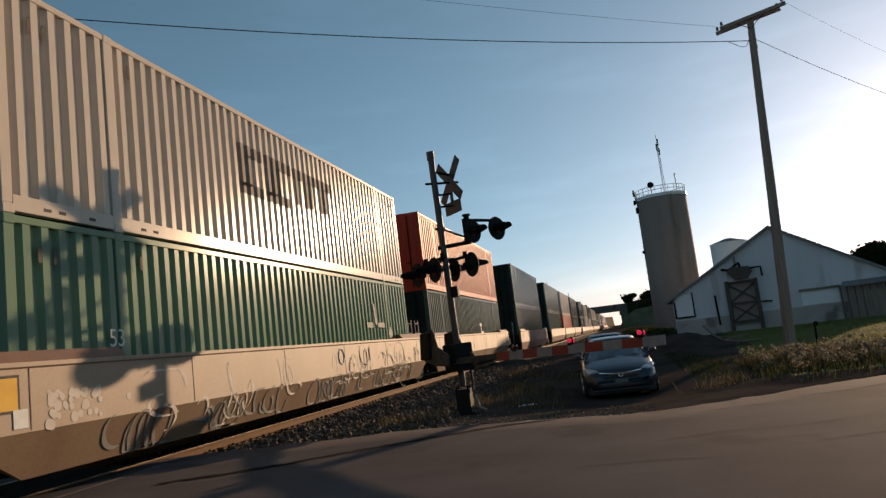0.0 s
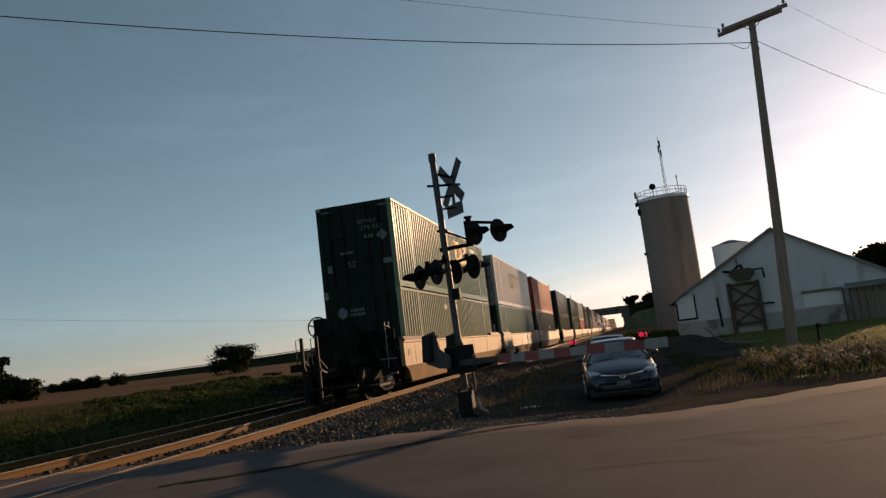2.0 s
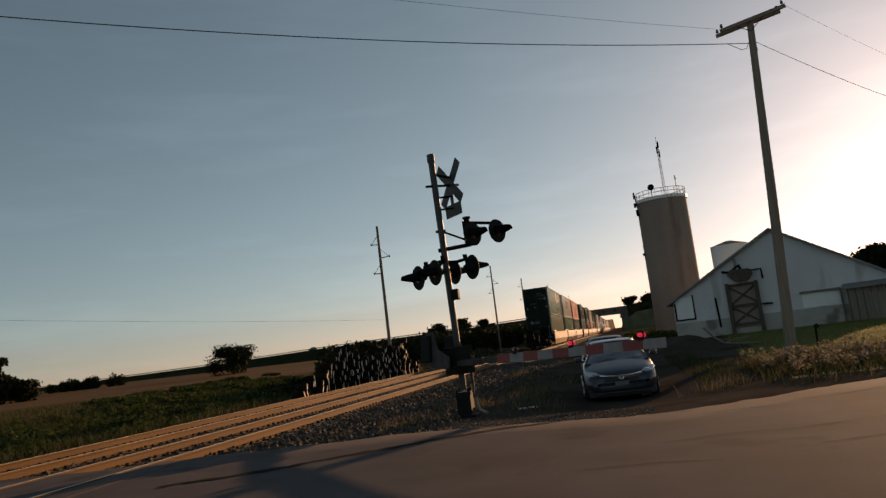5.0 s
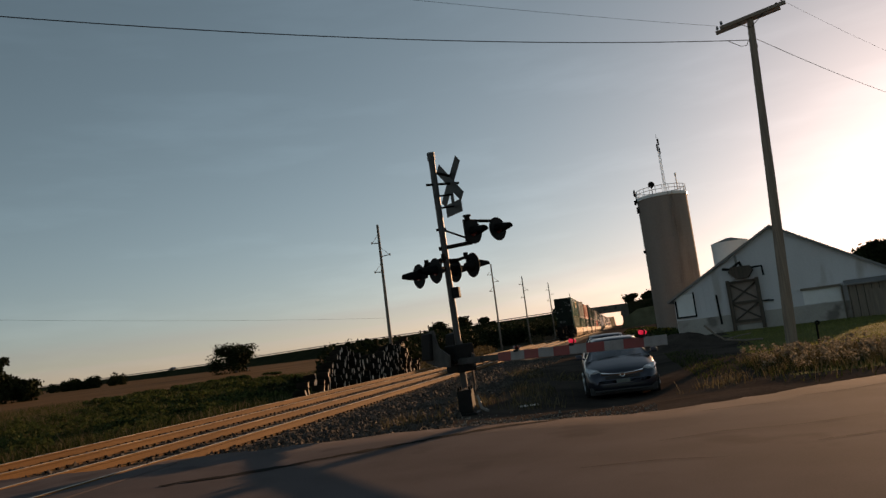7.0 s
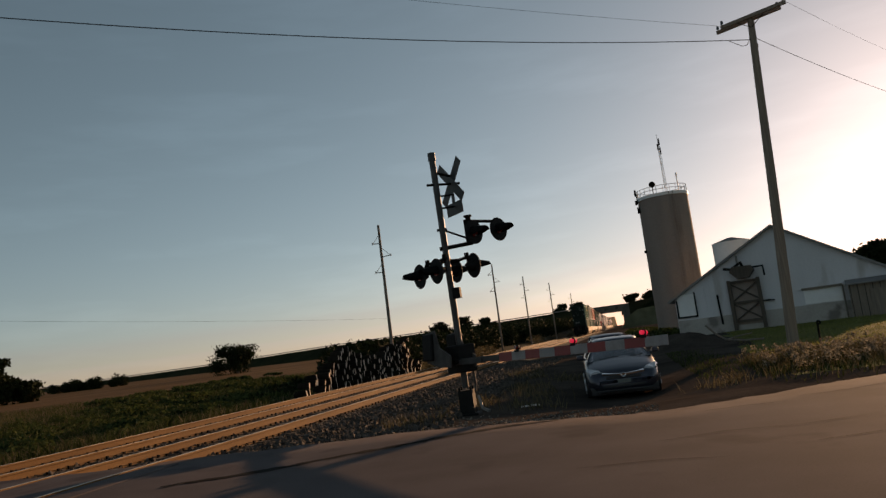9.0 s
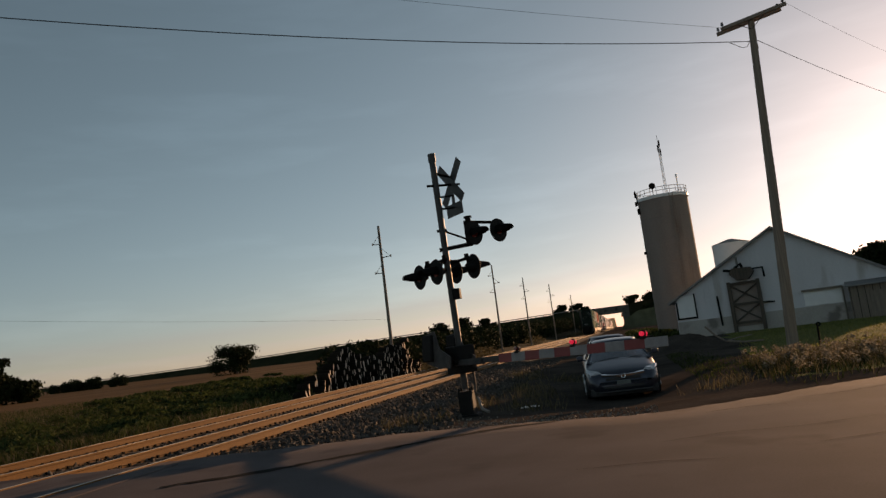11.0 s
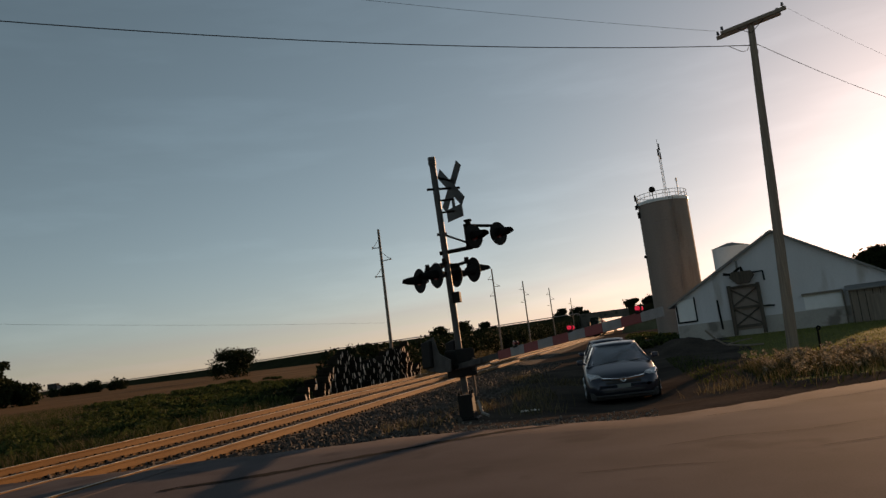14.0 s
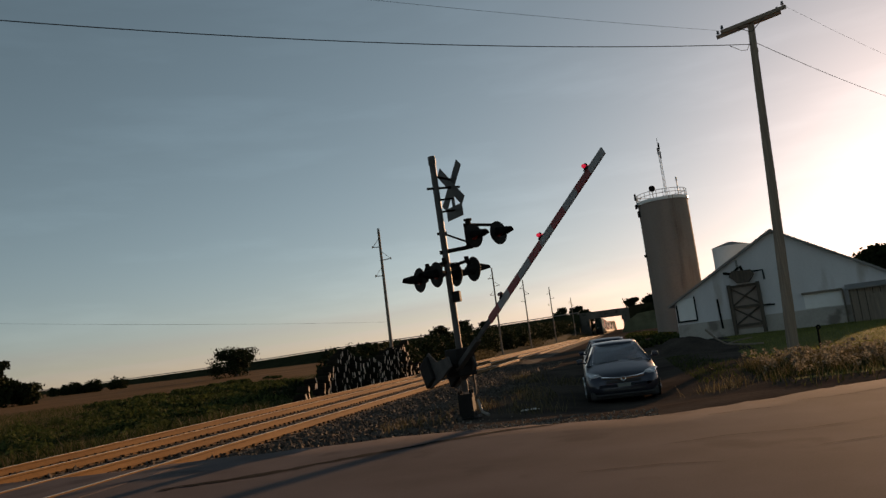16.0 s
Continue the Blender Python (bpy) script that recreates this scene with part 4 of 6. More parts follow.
def container(material, label, near=True):
    c = thing("shipping_container", pose(0, 0, 0), label, "container", "containers on the train")
    for side in (-1, 1):
        bm = bmesh.new()
        for y0, y1 in ((0.16, 1.93), (2.13, LEN - 2.13), (LEN - 1.93, LEN - 0.16)):
            corrugation(bm, side, y0, y1, 0.2, HIGH - 0.09, HALF - 0.012)
        part("side_wall", bm, material, c)
        bm = bmesh.new()
        x0, x1 = sorted((side * (HALF - 0.10), side * HALF))
        box(bm, x0, x1, 0.16, LEN - 0.16, 0.03, 0.23, 0.008)
        part("bottom_rail", bm, material, c)
        part("top_rail", box(bmesh.new(), x0, x1, 0.16, LEN - 0.16, HIGH - 0.1, HIGH - 0.01, 0.008), material, c)
        for y in (0.08, LEN - 0.08):
            # the far rear post takes the shade-darkened paint too
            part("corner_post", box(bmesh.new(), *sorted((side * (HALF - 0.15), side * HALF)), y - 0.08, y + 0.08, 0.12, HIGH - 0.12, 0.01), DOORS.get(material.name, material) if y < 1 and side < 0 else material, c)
        for y in (2.03, LEN - 2.03):
            part("side_post", box(bmesh.new(), *sorted((side * (HALF - 0.12), side * (HALF + 0.004))), y - 0.1, y + 0.1, 0.0, HIGH, 0.01), material, c)
        if near:
            for y in (0.09, LEN - 0.09, 2.03, LEN - 2.03):
                for z in (0.06, HIGH - 0.06):
                    part("corner_casting", box(bmesh.new(), *sorted((side * (HALF - 0.17), side * (HALF + 0.008))), y - 0.09, y + 0.09, z - 0.06, z + 0.06, 0.012), material, c)
        if near and side > 0:
            for y in (0.7, 0.95, 1.5, 2.6, 2.9, LEN - 0.6, LEN - 0.85):
                part("rail_slot", box(bmesh.new(), HALF - 0.002, HALF + 0.004, y - 0.06, y + 0.06, 0.09, 0.13), DARK_DECAL, c)
            for y, z in ((0.55, 2.45), (0.8, 2.45), (2.5, 2.5), (LEN - 0.6, 2.5)):
                part("marking", box(bmesh.new(), HALF - 0.012, HALF - 0.008, y - 0.03, y + 0.03, z - 0.1, z + 0.1), DARK_DECAL, c)
    part("roof", box(bmesh.new(), -HALF + 0.1, HALF - 0.1, 0.1, LEN - 0.1, HIGH - 0.05, HIGH - 0.02), material, c)
    part("floor", box(bmesh.new(), -HALF + 0.1, HALF - 0.1, 0.1, LEN - 0.1, 0.08, 0.16), DARK_STEEL, c)
    for y, s in ((0.03, -1), (LEN - 0.03, 1)):
        for z in (0.09, HIGH - 0.09):
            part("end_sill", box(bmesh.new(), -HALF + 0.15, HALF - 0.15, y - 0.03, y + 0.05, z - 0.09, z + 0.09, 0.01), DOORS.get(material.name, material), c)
        for d in (-1, 1):
            bm = bmesh.new()
            x0, x1 = sorted((0.006 * d, d * (HALF - 0.15)))
            face, back = (y - 0.01, y + 0.03) if s < 0 else (y + 0.03, y - 0.01)
            poly = [(x0, back), (x0, face)]
            for k in range(4):
                xa = x0 + (x1 - x0) * (k + 0.5) / 4
                poly += [(xa - 0.11, face), (xa - 0.09, face + 0.016 * s), (xa + 0.09, face + 0.016 * s), (xa + 0.11, face)]
            prism(bm, poly + [(x1, face), (x1, back)], "z", 0.18, HIGH - 0.18)
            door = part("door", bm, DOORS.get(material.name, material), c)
            if near:
                bm = bmesh.new()
                for k in (0.3, 0.72):
                    xa = d * (0.12 + (HALF - 0.3) * k)
                    rod(bm, (xa, y + 0.05 * s, 0.1), (xa, y + 0.05 * s, HIGH - 0.1), 0.02, seg=6)
                    box(bm, xa - 0.14, xa + 0.02, y + 0.05 * s - 0.015, y + 0.05 * s + 0.015, 1.02, 1.06)
                part("locking_bar", bm, DARK_STEEL, door)
    return c


def truck(parent, y):
    """Two wheelsets, cast side frames with coil springs."""
    b = part("bogie", box(bmesh.new(), -1.05, 1.05, y - 0.22, y + 0.22, 0.38, 0.66, 0.04), DARK_STEEL, parent, "dark cast steel bogie")
    for s in (-1, 1):
        bm = bmesh.new()
        prism(bm, [(y - 1.15, 0.4), (y - 0.75, 0.36), (y - 0.4, 0.18), (y + 0.4, 0.18), (y + 0.75, 0.36), (y + 1.15, 0.4), (y + 1.15, 0.56), (y + 0.5, 0.78), (y - 0.5, 0.78), (y - 1.15, 0.56)], "x", s * 0.95, s * 1.1)
        part("side_frame", bm, DARK_STEEL, b)
        for k in (-0.22, -0.07, 0.08, 0.23):
            turns = [(s * 1.14 + 0.055 * math.cos(0.785 * j), y + k + 0.055 * math.sin(0.785 * j), 0.28 + 0.0075 * j) for j in range(41)]
            part("spring", path_rod(bmesh.new(), turns, 0.016, 4), PALE_STEEL, b, "dusty coil spring")
        for k in (-0.9, 0.9):
            part("axle_box", rod(bmesh.new(), (s * 1.02, y + k, 0.45), (s * 1.2, y + k, 0.45), 0.12, seg=14), DARK_STEEL, b)
    for k in (-0.9, 0.9):
        bm = bmesh.new()
        for s in (-1, 1):
            rod(bm, (s * 0.68, y + k, 0.45), (s * 0.82, y + k, 0.45), 0.45, seg=32)
            rod(bm, (s * 0.66, y + k, 0.45), (s * 0.70, y + k, 0.45), 0.475, seg=32)
        rod(bm, (-0.7, y + k, 0.45), (0.7, y + k, 0.45), 0.09, seg=10)
        part("wheelset", bm, GREASE, b, "worn steel wheels")
    return b


def ladder(parent, x, y, z0, z1, material=PALE_STEEL):
    bm = bmesh.new()
    s = 1 if x > 0 else -1
    for k in (-0.2, 0.2):
        path_rod(bm, [(x, y + k, z0), (x, y + k, z1)], 0.018)
    z = z0 + 0.08
    while z < z1:
        rod(bm, (x, y - 0.2, z), (x, y + 0.2, z), 0.015, seg=5)
        z += 0.32
    return part("ladder", bm, material, parent, "grimy pale ladder")


def well_car(body, label, near=True, rear=False, front=False):
    """One deep-well unit; y = 0 at the rear end of its containers."""
    w = thing("well_wagon", pose(0, 0, 0), label, "wagon", "well wagons of the train")
    X = 1.55
    for s in (-1, 1):
        bm = bmesh.new()
        prism(bm, [(s * X, 0.78), (s * X, 1.46), (s * (X + 0.03), 1.48), (s * (X + 0.03), 1.53), (s * (X - 0.12), 1.53), (s * (X - 0.12), 0.78)], "y", -1.2, LEN + 1.0)
        sill = part("side_sill", bm, body, w)
        bm = bmesh.new()
        a = [(s * X, -1.15, 0.78), (s * X, LEN + 0.95, 0.78), (s * (X - 0.2), LEN + 0.45, 0.27), (s * (X - 0.2), 0.05, 0.27), (s * (X - 0.0706), -0.6, 0.6)]
        outer, inner = [bm.verts.new(p) for p in a], [bm.verts.new((p[0] - s * 0.06, p[1], p[2])) for p in a]
        fs = [bm.faces.new(outer), bm.faces.new(inner[::-1])] + [bm.faces.new((outer[i], inner[i], inner[(i + 1) % 5], outer[(i + 1) % 5])) for i in range(5)]
        bmesh.ops.recalc_face_normals(bm, faces=fs)
        # faded wagons have the slope's shade put into this plate's colour
        part("lower_sill", bm, SHADED_SILL if body == PALE_TAN else body, sill)
        if near:
            for y in (0.0, 3.2, 6.4, 9.6, 12.8, 16.0):
                part("weld_seam", box(bmesh.new(), *sorted((s * (X - 0.002), s * (X + 0.006))), y - 0.006, y + 0.006, 0.8, 1.46), BROWN, sill)
            for y in (0.35, LEN - 0.35):
                part("container_guide", prism(bmesh.new(), [(s * 1.34, 1.53), (s * 1.56, 1.53), (s * 1.46, 1.66), (s * 1.34, 1.66)], "y", y - 1.3, y + 1.3), BROWN, sill, "rusty brown container guide")
    for y in (0.5, 4, 8, 12, LEN - 0.5):
        part("cross_member", box(bmesh.new(), -X + 0.2, X - 0.2, y - 0.15, y + 0.15, 0.27, 0.355), DARK_STEEL, w)
    for y, s in ((-0.95, -1), (LEN + 0.95, 1)):
        bm = bmesh.new()
        box(bm, -1.45, 1.45, min(y, y - 0.55 * s), max(y, y - 0.55 * s), 0.6, 1.3, 0.03)
        box(bm, -0.45, 0.45, min(y, y + 0.72 * s), max(y, y + 0.72 * s), 0.62, 0.98, 0.03)
        part("end_beam", bm, DARK_STEEL, w)
        if near:
            bm = bmesh.new()
            for x, z, l in ((-0.9, 0.75, 0.5), (0.5, 0.85, 0.45), (1.0, 0.7, 0.4)):
                path_rod(bm, [(x, y, z), (x + 0.06, y + s * 0.25, z - 0.18), (x + 0.02, y + s * l, z - 0.05)], 0.025)
            part("air_hose", bm, BLACK, w)
            ladder(w, 1.05, y + 0.12 * s, 0.35, 2.15)
            plate(SPRAY, w, side_m(y - 0.28 * s, 1.18, 1.556), 0.24, 0.2, "placard", "dark stencilled panel")
    truck(w, -1.7)
    if front:
        truck(w, LEN + 2.3)
        bm = bmesh.new()
        box(bm, -1.3, 1.3, LEN + 0.95, LEN + 3.2, 0.75, 1.15, 0.03)
        box(bm, -0.15, 0.15, LEN + 3.2, LEN + 4.0, 0.7, 0.95, 0.04)
        part("end_platform", bm, DARK_STEEL, w)
    if rear:
        bm = bmesh.new()
        box(bm, -1.35, 0.45, -2.9, -0.95, 0.98, 1.2, 0.03)
        prism(bm, [(-0.95, 1.2), (-2.4, 1.2), (-2.4, 1.85), (-1.9, 2.08), (-0.95, 2.12)], "x", -0.75, 0.2)
        box(bm, -0.6, 0.15, -3.3, -2.4, 0.7, 1.4, 0.05)
        box(bm, -0.16, 0.16, -4.35, -3.3, 0.72, 1.0, 0.05)
        part("end_platform", bm, DARK_STEEL, w, "black end platform with brake gear")
        bm = bmesh.new()
        ring(bm, (-0.51, -2.62, 2.17), (0, -1, 0), 0.29, 0.022, 28, 6)
        for i in range(5):
            a = 2 * math.pi * i / 5 + 0.3
            rod(bm, (-0.51, -2.6, 2.17), (-0.51 + 0.28 * math.cos(a), -2.62, 2.17 + 0.28 * math.sin(a)), 0.02, seg=5)
        part("brake_wheel", bm, BLACK, w)
        bm = bmesh.new()
        box(bm, -0.68, -0.3, -2.56, -2.25, 1.85, 2.42, 0.05)
        part("brake_box", bm, BLACK, w)
        part("bulkhead", box(bmesh.new(), -1.3, 1.25, -1.06, -0.98, 0.5, 1.95, 0.02), DARK_STEEL, w)
        part("air_reservoir", rod(bmesh.new(), (-0.9, -2.2, 0.86), (0.3, -2.2, 0.86), 0.2, seg=18), BLACK, w)
        bm = path_rod(bmesh.new(), [(0.5, -1.3, 1.2), (0.55, -1.5, 0.8), (0.75, -1.45, 0.45), (0.95, -1.2, 0.5)], 0.03, 6)
        part("brake_pipe", bm, GREASE, w)
        for z in (0.62, 1.05):
            part("step_rung", rod(bmesh.new(), (0.85, -1.4, z), (1.35, -1.4, z), 0.022, seg=6), PALE_STEEL, w, "grimy pale step")
        for x in (-0.22, 0.2):
            bm = bmesh.new()
            box(bm, x - 0.04, x + 0.04, -4.53, -4.45, 0.1, 1.86, 0.01)
            path_rod(bm, [(x, -4.49, 1.0), (x, -4.1, 0.9), (x, -3.4, 0.95)], 0.05)
            path_rod(bm, [(x - 0.04, -4.49, 1.82), (x - 0.16, -4.49, 1.82), (x - 0.16, -4.49, 1.15), (x - 0.04, -4.49, 1.15)], 0.012)
            rod(bm, (x, -4.46, 1.28), (x, -3.95, 0.98), 0.035, seg=6)
            box(bm, x - 0.06, x + 0.06, -4.5, -4.42, 0.98, 1.06, 0.01)
            part("end_post", bm, BLACK, w)
        bm = bmesh.new()
        path_rod(bm, [(-0.15, -2.3, 2.0), (-0.15, -2.3, 2.45), (-0.02, -2.3, 2.45), (-0.02, -2.3, 2.0)], 0.014)
        part("grab_iron", bm, BLACK, w)
        part("stanchion", rod(bmesh.new(), (-0.22, -2.3, 1.9), (-0.22, -2.3, 2.5), 0.04, seg=6), BLACK, w)
        part("uncoupling_lever", path_rod(bmesh.new(), [(-1.2, -4.45, 0.5), (1.2, -4.45, 0.5)], 0.04), BLACK, w)
        part("footstep", box(bmesh.new(), 0.9, 1.35, -3.2, -2.2, 0.35, 0.42), BLACK, w)
        for i in range(12):
            bm = bmesh.new()
            x, z = 0.55 + 0.07 * i, 1.5 - 0.13 * (i % 5)
            path_rod(bm, [(x, -1.02, z), (x + 0.04, -1.12, z - 0.2), (x + 0.1, -1.12, z - 0.22), (x + 0.13, -1.03, z - 0.05)], 0.016)
            part("hose", bm, WORN_GREY, w, "dusty brake hose")
    return w


REARS = [-12.6, 6.95, 26.1, 50.1, 73.2, 93.0, 112.4, 135.8, 155.2, 174.6, 198.0, 217.4, 236.8, 260.2, 279.6, 299.0, 322.4, 341.8, 361.2, 384.6, 404.0, 423.4]
LOADS = [(GREEN, DUSTY_GREEN, TAN), (GREY, GREEN, PALE_TAN), (ORANGE_RED, OLIVE, PALE_TAN), (DEEP_GREEN, OLIVE, BROWN), (DEEP_GREEN, OLIVE, BROWN), (GREY, ORANGE_RED, PALE_TAN),
         (NAVY, NAVY, BROWN), (NAVY, DEEP_GREEN, PALE_TAN), (GREY, GREY, PALE_TAN), (OLIVE, GREY, TAN), (GREY, OLIVE, PALE_TAN)]
WORDS = {GREEN.name: "glossy green", DUSTY_GREEN.name: "dusty pale green", GREY.name: "light grey", ORANGE_RED.name: "orange-red", OLIVE.name: "grey-green", DEEP_GREEN.name: "deep green", NAVY.name: "dark bluish green"}
TRAIN = []  # each moving thing and its place at the start
plain = {}
for i, y in enumerate(REARS):
    up, low, body = LOADS[i] if i < len(LOADS) else LOADS[3 + (i * 5) % 8]
    near = i < 4
    for mt, z, where in ((low, 0.36, "in the wagon's well"), (up, 3.26, "on top of another container")):
        label = f"{WORDS[mt.name]} corrugated steel container stacked {where}"
        if near:
            c = container(mt, label, True)
        elif mt.name in plain:
            c = copy_thing(plain[mt.name], pose(0, 0, 0))
            tagged(c, label)
        else:
            c = plain[mt.name] = container(mt, label, False)
        c.matrix_basis = pose(XC, y, z)
        TRAIN.append((c, (XC, y, z)))
        if i == 0 and z > 1:
            top_last = c
        if i == 0 and z < 1:
            low_last = c
        if i == 1 and z > 1:
            top_grey = c
        if i == 1 and z < 1:
            low_grey = c
    words = {TAN.name: "tan-brown", PALE_TAN.name: "faded beige", BROWN.name: "rusty brown"}[body.name]
    gap_ahead = i + 1 < len(REARS) and REARS[i + 1] - y > 21
    car_ob = well_car(body, f"{words} steel well wagon carrying two stacked containers" , near, i == 0, gap_ahead)
    car_ob.matrix_basis = pose(XC, y, 0)
    TRAIN.append((car_ob, (XC, y, 0)))
    if i == 0:
        car_last = car_ob
    if i == 1:
        car_grey = car_ob

# markings on the last wagon and its containers
writing("DTTX 765856", 0.30, DECAL, car_last, side_m(4.88, 0.93, 1.556), "lettering", "white stencilled wagon number", 1.45)
for y, z in ((7.96, 1.17), (1.85, 1.19), (12.5, 1.2)):
    plate(YELLOW, car_last, side_m(y, z, 1.557), 0.42, 0.11, "decal", "yellow reflective label")
S = HALF + 0.006
strip_decal(YELLOW, top_last, 10.45, 2.05, 2.5, 0.95, "logo_panel", "yellow painted logo panel")
for y, z, w, h in ((9.75, 2.05, 0.16, 0.6), (10.1, 2.15, 0.16, 0.4), (10.45, 2.05, 0.16, 0.6), (10.86, 2.05, 0.16, 0.6), (11.16, 2.24, 0.34, 0.14), (11.16, 2.0, 0.34, 0.12), (11.32, 2.12, 0.1, 0.3)):
    strip_decal(BLUE_DECAL, top_last, y, z, w, h, "logo_shape", "dark blue logo shape").location.x = 0.003
plate(DECAL, top_last, side_m(12.36, 1.8, S), 0.33, 0.33, "placard", "white diamond placard", 45)
bars(7, 0.11, 0.17, 0.06, DECAL, top_last, side_m(13.2, 2.42, S))
plate(GREY_DECAL, low_last, side_m(2.4, 0.45, S), 0.22, 0.2, "decal")
bars(3, 0.13, 0.2, 0.06, GREY_DECAL, low_last, side_m(6.0, 2.4, S))
E_ = -0.032
writing("EMHU", 0.2, GREY_DECAL, top_last, end_m(0.42, 2.24, E_), "lettering", "grey stencilled container code", 1.15)
writing("275 353", 0.2, GREY_DECAL, top_last, end_m(0.55, 2.03, E_), "lettering", "grey stencilled container number", 1.15)
plate(GREY_DECAL, top_last, end_m(0.90, 1.74, E_), 0.27, 0.27, "placard", "grey diamond placard", 45)
bars(3, 0.07, 0.11, 0.04, GREY_DECAL, top_last, end_m(0.45, 1.75, E_))
writing("53'", 0.26, GREY_DECAL, top_last, end_m(-0.2, 0.9, E_), "lettering", "grey stencilled size marking")
plate(FAINT_DECAL, top_last, end_m(-0.62, 2.05, E_), 0.5, 0.42, "logo_panel", "dull logo panel")
plate(GREY_DECAL, top_last, end_m(-0.97, 0.84, E_), 0.16, 0.24, "decal")
plate(FAINT_DECAL, top_last, end_m(0.7, 0.88, E_), 0.26, 0.2, "decal", "dull red label")
plate(GREY_DECAL, top_last, end_m(1.0, 0.89, E_), 0.3, 0.17, "decal")
bars(5, 0.06, 0.08, 0.03, GREY_DECAL, top_last, end_m(-0.35, 1.3, E_))
for x in (-0.95, 0.95):
    plate(GREY_DECAL, top_last, end_m(x, 2.72, -0.004), 0.34, 0.05, "decal")
bm = bmesh.new()
rod(bm, (0, 0, -0.001), (0, 0, 0.002), 0.19, seg=6)
part("logo_shape", bm, GREY_DECAL, low_last, "grey hexagon").matrix_basis = end_m(-0.7, 2.28, E_)
bars(5, 0.07, 0.1, 0.03, GREY_DECAL, low_last, end_m(-0.2, 2.34, E_))
bars(6, 0.06, 0.1, 0.03, GREY_DECAL, low_last, end_m(-0.2, 2.2, E_))

# markings on the grey container: large dark shapes, and lettering on its doors
for y, w in ((6.2, 1.05), (7.45, 1.3), (8.5, 0.42), (9.2, 0.85), (10.1, 0.9)):
    strip_decal(FADED_DECAL, top_grey, y, 2.13, w, 0.24, "logo_shape", "faded dark logo shape")
    strip_decal(FADED_DECAL, top_grey, y - w * 0.18, 1.72, w * 0.5, 0.62, "logo_shape", "faded dark logo shape", 0.1)
for y, w in ((6.2, 1.0), (7.45, 1.1)):
    strip_decal(FADED_DECAL, top_grey, y, 1.36, w, 0.22, "logo_shape", "faded dark logo shape")
for k, x in enumerate((-0.95, -0.55, 0.0, 0.42, 0.85)):
    plate(DARK_DECAL, top_grey, end_m(x, 2.5, E_), 0.13, 0.3, "logo_shape", "dark logo shape", -15)
    plate(DARK_DECAL, top_grey, end_m(x + 0.12, 2.6, E_ - 0.003), 0.32, 0.09, "logo_shape")
writing("INTERMODAL", 0.21, DARK_DECAL, top_grey, end_m(0.33, 2.02, E_), "lettering", "dark stencilled lettering", 1.0)
bars(6, 0.12, 0.16, 0.05, DARK_DECAL, top_grey, end_m(0.5, 1.62, E_))
writing("53", 0.34, DECAL, low_grey, side_m(1.85, 1.42, S), "lettering", "white stencilled size marking")
for k, (y, z, w, h, turn) in enumerate(((12.4, 1.6, 0.5, 0.14, 0), (12.9, 1.9, 0.14, 0.6, 10), (13.4, 1.6, 0.6, 0.14, 0), (13.0, 1.1, 0.8, 0.14, 0))):
    plate(GREY_DECAL, low_grey, side_m(y, z, S), w, h, "logo_shape", "faded grey logo shape", turn)
plate(GREY_DECAL, low_grey, side_m(14.2, 1.35, S), 0.3, 0.3, "placard", "grey diamond placard", 45)
plate(YELLOW, car_grey, side_m(-0.35, 1.2, 1.557), 0.34, 0.34, "placard", "yellow notice with dark border")
plate(DARK_DECAL, car_grey, side_m(-0.35, 1.2, 1.5555), 0.4, 0.4, "placard")
plate(DECAL, car_grey, side_m(-0.15, 0.93, 1.557), 0.2, 0.2, "placard", "white notice")
for k, (y, z, w, h, turn) in enumerate(((10.0, 1.6, 0.5, 0.14, 0), (10.3, 1.2, 0.5, 0.14, 0), (10.0, 1.4, 0.14, 0.5, 0))):
    plate(DECAL, TRAIN[6][0], side_m(y, z, S), w, h, "logo_shape", "white logo shape", turn)


def graffiti(parent, y0, y1, n, seed, material, zlo=0.36, zhi=1.4, thick=0.028):
    """Illegible looping sprayed strokes on the sill and the sloping plate under it."""
    r = random.Random(seed)
    for i in range(n):
        bm = bmesh.new()
        cy, cz = r.uniform(y0, y1), r.uniform(zlo + 0.15, zhi - 0.15)
        a, ry, rz, span, ph = r.uniform(0, 6), r.uniform(0.1, 0.4), r.uniform(0.12, 0.38), r.uniform(2.0, 5.5), r.uniform(-0.8, 0.8)
        prev = None
        for k in range(15):
            f = k / 14
            y = cy + ry * math.cos(a + span * f) + ph * 0.4 * f
            z = min(zhi, max(zlo, cz + rz * math.sin(a + span * f)))
            x = 1.5535 if z > 0.78 else 1.5535 - 0.2 * (0.78 - z) / 0.51 + 0.003
            wd = thick * (0.5 + r.uniform(0.4, 1.0))
            cur = (bm.verts.new((x, y - wd, z - wd * 0.4)), bm.verts.new((x, y + wd, z + wd * 0.4)))
            if prev:
                bm.faces.new((prev[0], cur[0], cur[1], prev[1]))
            prev = cur
        part("graffiti_stroke", bm, material, parent, "illegible sprayed stroke")


